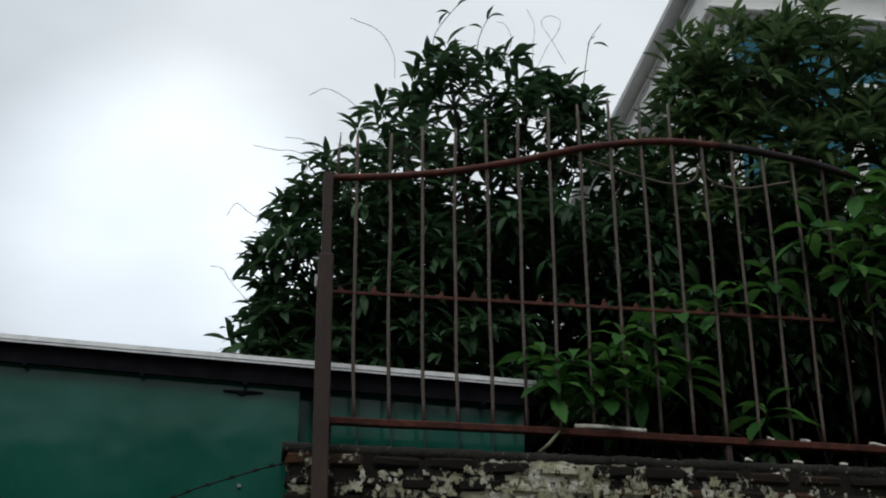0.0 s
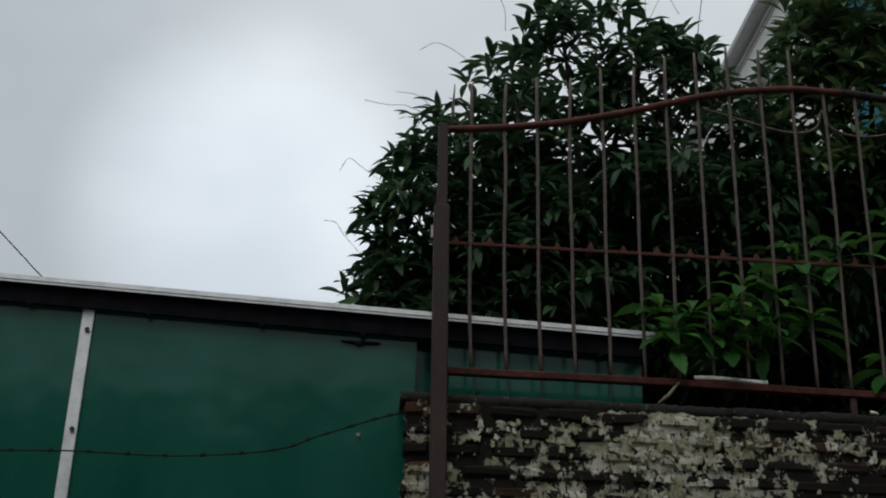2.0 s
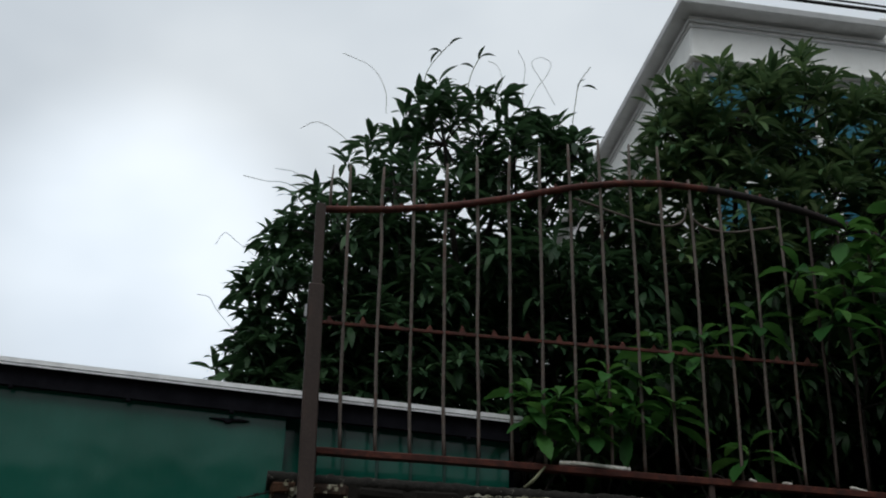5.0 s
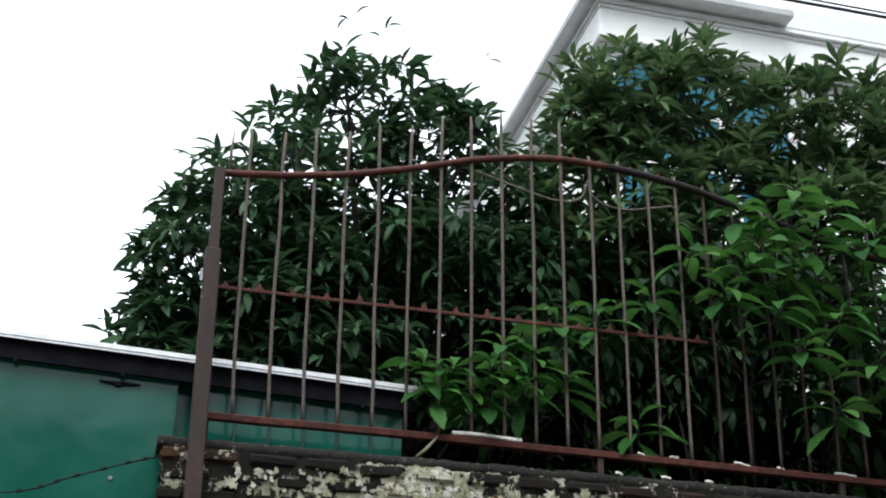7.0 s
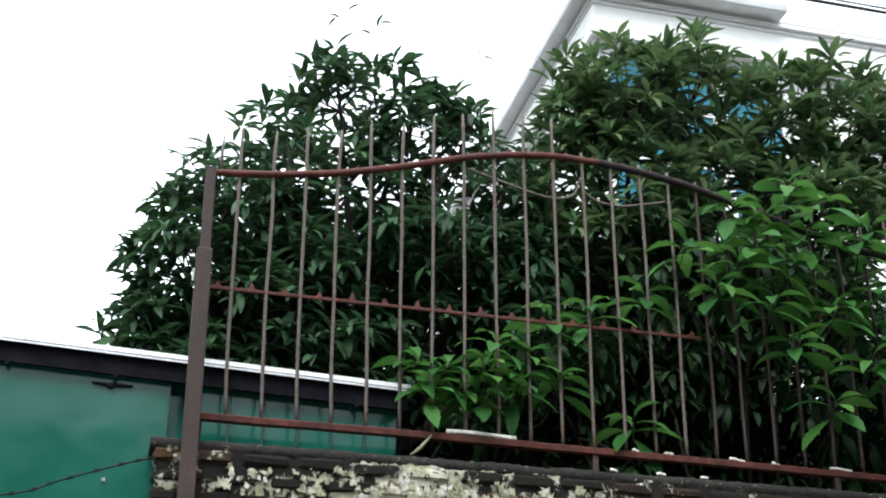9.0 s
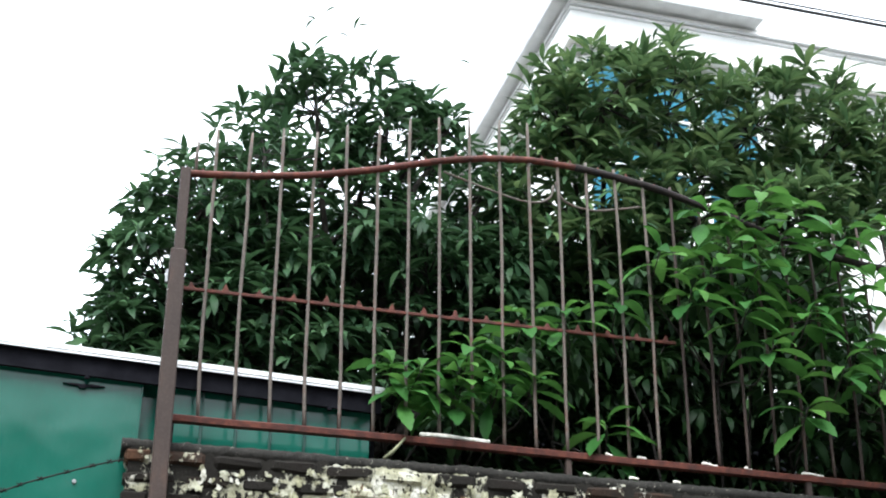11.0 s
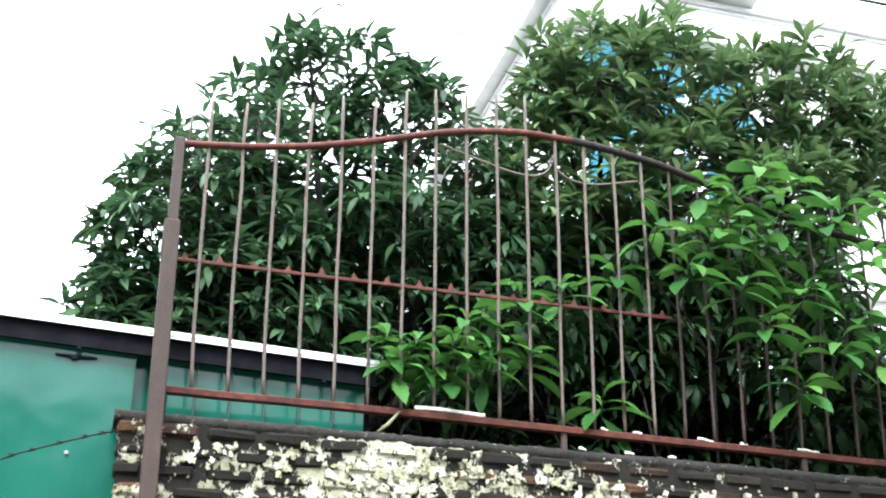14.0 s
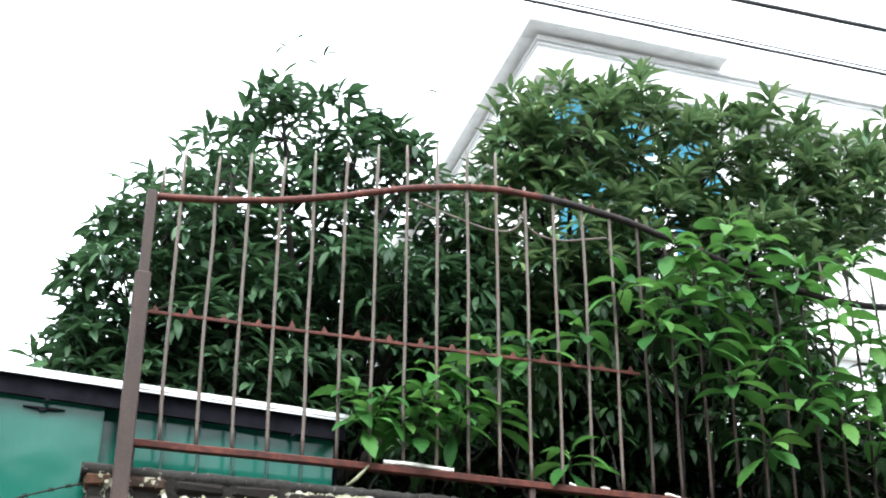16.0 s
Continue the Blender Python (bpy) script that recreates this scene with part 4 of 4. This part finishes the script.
tendril([(1.11, 0.9, 5.40), (1.12, 0.9, 5.55), (1.13, 0.9, 5.70), (1.09, 0.9, 5.80)], 0.0014)
tendril([(1.14, 0.9, 5.42), (1.20, 0.9, 5.56), (1.26, 0.9, 5.66), (1.28, 0.9, 5.74), (1.22, 0.9, 5.77), (1.17, 0.9, 5.72), (1.22, 0.9, 5.62), (1.30, 0.9, 5.46)], 0.0014)
tendril([(0.96, 0.9, 5.45), (1.0, 0.9, 5.58), (0.97, 0.9, 5.68), (0.92, 0.9, 5.70)], 0.0014)

wire = thing("barbed_wire", "sagging rusty barbed wire strung from the wall corner", "wire", (-0.11, -0.02, 2.9))
line = [Vector(q) - wire.location for q in curve_points([(-0.085, -0.02, 2.915), (-0.20, -0.01, 2.885), (-0.43, 0.0, 2.805), (-0.60, 0.0, 2.74), (-0.96, 0.0, 2.70), (-1.34, 0.0, 2.70), (-1.75, 0.0, 2.69), (-2.4, 0.02, 2.72), (-3.4, 0.05, 2.80), (-4.9, 0.30, 2.9)], 8)]
part("strand", tube(line, 0.0032, 5), M_BLACK, wire, "", True)
for i, q in enumerate(line[3:60:3]):
    bm = tube([q + Vector((-0.0104, -0.0026, 0.0065)), q + Vector((0.0, -0.005, 0.0)), q + Vector((0.0117, 0.0026, -0.0039))], 0.0028, 4)
    add_tube(bm, [q + Vector((-0.0065, 0.0020, -0.0078)), q + Vector((0.0, 0.005, 0.0)), q + Vector((0.0052, -0.0026, 0.0091))], 0.0028, 4)
    part("wire_barb", bm, M_BLACK, wire)


def cable(points, radius, label):
    t = thing("overhead_cable", label, "cable", points[0], "overhead cables")
    part("strand", tube([Vector(q) - Vector(points[0]) for q in curve_points(points, 6)], radius, 6), M_CABLE, t, "", True)


cable([(-30, 4.0, 9.9), (-12, 4.0, 9.25), (5, 4.0, 9.06), (22, 4.0, 9.25), (40, 4.0, 9.9)], 0.019, "thin black overhead cable crossing in front of the house")
cable([(-30, 4.0, 10.4), (-12, 4.0, 9.72), (5.5, 4.0, 9.62), (22, 4.0, 10.1), (40, 4.0, 11.2)], 0.028, "thicker black overhead cable above the tree")
cable([(-30, 4.0, 10.1), (-12, 4.0, 9.4), (5.5, 4.0, 9.115), (22, 4.0, 9.3), (40, 4.0, 9.95)], 0.011, "thin black overhead cable beside another one")
cable([(-1.35, 1.5, 3.40), (-1.97, 1.5, 3.95), (-2.31, 1.5, 4.27), (-4.2, 1.5, 6.05), (-7.5, 1.5, 9.2)], 0.0035, "slack guy wire rising from the shed roof")

# ---- small loose things ----
def sliver(name, label, category, at, size, yaw, group=""):
    """A curled strip of dry leaf or bark."""
    bm = bmesh.new()
    n, rows = 8, []
    for i in range(n + 1):
        u = i / n
        w = size[1] * (0.5 + 0.5 * math.sin(math.pi * min(max(u, 0.08), 0.92)))
        z = 0.4 * size[2] * (0.5 + 0.5 * math.sin(5 * u + yaw))
        rows.append([bm.verts.new(((u - 0.5) * size[0], y, z + h)) for y, h in ((-w / 2, 0.002), (0, 0.004 + size[2]), (w / 2, 0.002), (0, 0.0))])
    for a, b in zip(rows, rows[1:]):
        for i in range(4):
            bm.faces.new((a[i], b[i], b[(i + 1) % 4], a[(i + 1) % 4]))
    bm.faces.new(rows[0])
    bm.faces.new(rows[-1][::-1])
    bmesh.ops.recalc_face_normals(bm, faces=bm.faces)
    ob = new(name, mesh_of(bm, name, M_LITTER, True))
    ob.matrix_world = pose(*at, 0, 0, math.degrees(yaw))
    return tagged(ob, label, category, group)


sliver("bark_strip", "long pale dry bark strip lying on the bottom rail", "litter", (1.19, -0.010, low_rail_z(1.19) + 0.0140), (0.30, 0.030, 0.016), 0.02)
for x, y, z, L in ((1.87, 0.0, low_rail_z(1.87) + 0.0145, 0.045), (2.02, 0.0, low_rail_z(2.02) + 0.0145, 0.05), (2.34, 0.0, low_rail_z(2.34) + 0.0145, 0.12), (2.52, 0.0, low_rail_z(2.52) + 0.0145, 0.05), (2.83, -0.005, low_rail_z(2.83) + 0.0145, 0.14), (1.96, -0.04, WALL_TOP + 0.027, 0.05),
                   (2.16, -0.03, WALL_TOP + 0.029, 0.04), (1.75, -0.04, WALL_TOP + 0.028, 0.04)):
    sliver("dry_leaf", "small pale dry leaf fallen on the fence", "litter", (x, y, z), (0.8 * L, 0.020, 0.010), rng.uniform(-0.4, 0.4), "fallen dry leaves")
bm = tube([(0.885, -0.045, WALL_TOP + 0.030), (0.925, -0.042, WALL_TOP + 0.065), (0.975, -0.034, Z_LOW - 0.004)], [0.006, 0.008, 0.005], 6)
tagged(new("broken_stick", mesh_of(bm, "broken_stick", M_TENDRIL, True)), "short pale broken stick leaning against the rail", "stick")

# ---- two added plain walls, behind the foliage and behind the eye ----
# added wall; its near-black colour replaces deep shade in the foliage gaps
tagged(new("wall_garden", mesh_of(box((1.0, 3.0, -0.1), (14.0, 3.2, 4.4), 0.02), "wall_garden", M_SOFFIT)), "near-black backdrop wall added to keep the foliage gaps dark", "wall", kind="structure")
# unseen; blocks low sky light and gives the sheet something dark to reflect
tagged(new("wall_street", mesh_of(box((-22, -13.0, -0.1), (22, -12.6, 6.8), 0.02), "wall_street", M_COPING)), "plain dim wall across the street, added out of view to cut low light", "wall", kind="structure")

# ---- the bricks of the wall ----
BRICKS = []
for i in range(6):
    bm = box((-BRICK / 2 + 0.007, 0.0, -COURSE / 2 + 0.009), (BRICK / 2 - 0.010, 0.10, COURSE / 2 - 0.009), 0.017)
    for v in bm.verts:
        v.co += Vector((rng.uniform(-0.007, 0.007), rng.uniform(-0.003, 0.003), rng.uniform(-0.006, 0.006)))
    BRICKS.append(mesh_of(bm, "brick", M_BRICK))
rest = bmesh.new()
for r in range(int(WALL_TOP / COURSE)):
    z = WALL_TOP - (r + 0.5) * COURSE - 0.004
    x = WALL_X0 + (BRICK / 2 if r % 2 else BRICK / 4)
    while x < WALL_X1:
        half = r % 2 == 0 and x < WALL_X0 + BRICK / 2
        proud = WALL_Y0 + rng.uniform(-0.003, 0.006)
        if r < 11 and x < 4.2:
            ob = new("brick", rng.choice(BRICKS))
            ob.parent = wall
            ob.matrix_local = pose(x, proud, z + rng.uniform(-0.003, 0.003), 0, rng.uniform(-1.6, 1.6), rng.uniform(-2.0, 2.0)) @ Matrix.Diagonal((0.5 if half else rng.uniform(0.90, 1.0), 1, rng.uniform(0.85, 1.06), 1))
        else:
            add_box(rest, (x - BRICK / 2 + 0.006, proud, z - COURSE / 2 + 0.005), (x + BRICK / 2 - 0.006, proud + 0.1, z + COURSE / 2 - 0.005)) if not half else None
        x += BRICK * (0.75 if half else 1.0)
tagged(part("brickwork", rest, M_BRICK, wall, "lower courses of old brick"), kind="stuff")

# ---- thin flakes of old lime plaster that still cling to the bricks ----
FLAKES = []
for i in range(10):
    bm, n = bmesh.new(), 14
    outer = []
    for a in range(n):
        c, q = math.cos(2 * math.pi * a / n), math.sin(2 * math.pi * a / n)
        r = (abs(c) ** 4 + abs(q) ** 4) ** -0.25 * rng.choice((0.4, 0.6, 0.8, 1.0, 1.15)) + rng.uniform(-0.08, 0.08)
        outer.append((c * r, q * r))
    back = [bm.verts.new((x, 1.0, z)) for x, z in outer]
    face = [bm.verts.new((x * 0.96, rng.uniform(-0.1, 0.1), z * 0.96)) for x, z in outer]
    mid = bm.verts.new((0, 0, 0))
    for a in range(n):
        b = (a + 1) % n
        bm.faces.new((back[a], back[b], face[b], face[a]))
        bm.faces.new((face[a], face[b], mid))
    bmesh.ops.recalc_face_normals(bm, faces=bm.faces)
    FLAKES.append(mesh_of(bm, "plaster_flake", M_LIME))
spots = []
for _ in range(70):
    u = rng.gauss(0.0, 1.0)
    spots.append((0.95 + u * 0.10, rng.uniform(2.40, 2.895 - 0.03 * abs(u)), rng.uniform(0.010, 0.030)))
for cx, cz, spread, count in ((0.20, 2.83, 0.03, 6), (0.30, 2.86, 0.02, 5), (0.52, 2.82, 0.04, 9), (0.62, 2.87, 0.04, 6), (1.28, 2.84, 0.03, 5), (1.46, 2.86, 0.03, 8), (1.64, 2.85, 0.025, 6), (1.80, 2.82, 0.04, 6), (2.10, 2.80, 0.03, 5), (2.25, 2.84, 0.03, 4), (2.45, 2.79, 0.04, 5)):
    spots += [(rng.gauss(cx, spread), min(2.90, rng.gauss(cz, spread * 0.7)), rng.uniform(0.007, 0.020)) for _ in range(count)]
spots += [(rng.uniform(0.05, 2.9), 2.90 - abs(rng.gauss(0.0, 0.16)), rng.uniform(0.003, 0.011)) for _ in range(120)]
for x, z, r in spots:
    ob = new("plaster_flake", rng.choice(FLAKES))
    ob.parent = wall
    ob.matrix_local = pose(x, WALL_Y0 - 0.003 + rng.uniform(-0.002, 0.002), z, rng.uniform(-4, 4), rng.choice((0, 90, 180, 270)) + rng.uniform(-14, 14), rng.uniform(-4, 4)) @ Matrix.Diagonal((r * rng.uniform(0.8, 1.5), 0.007, r * rng.uniform(0.7, 1.2), 1))
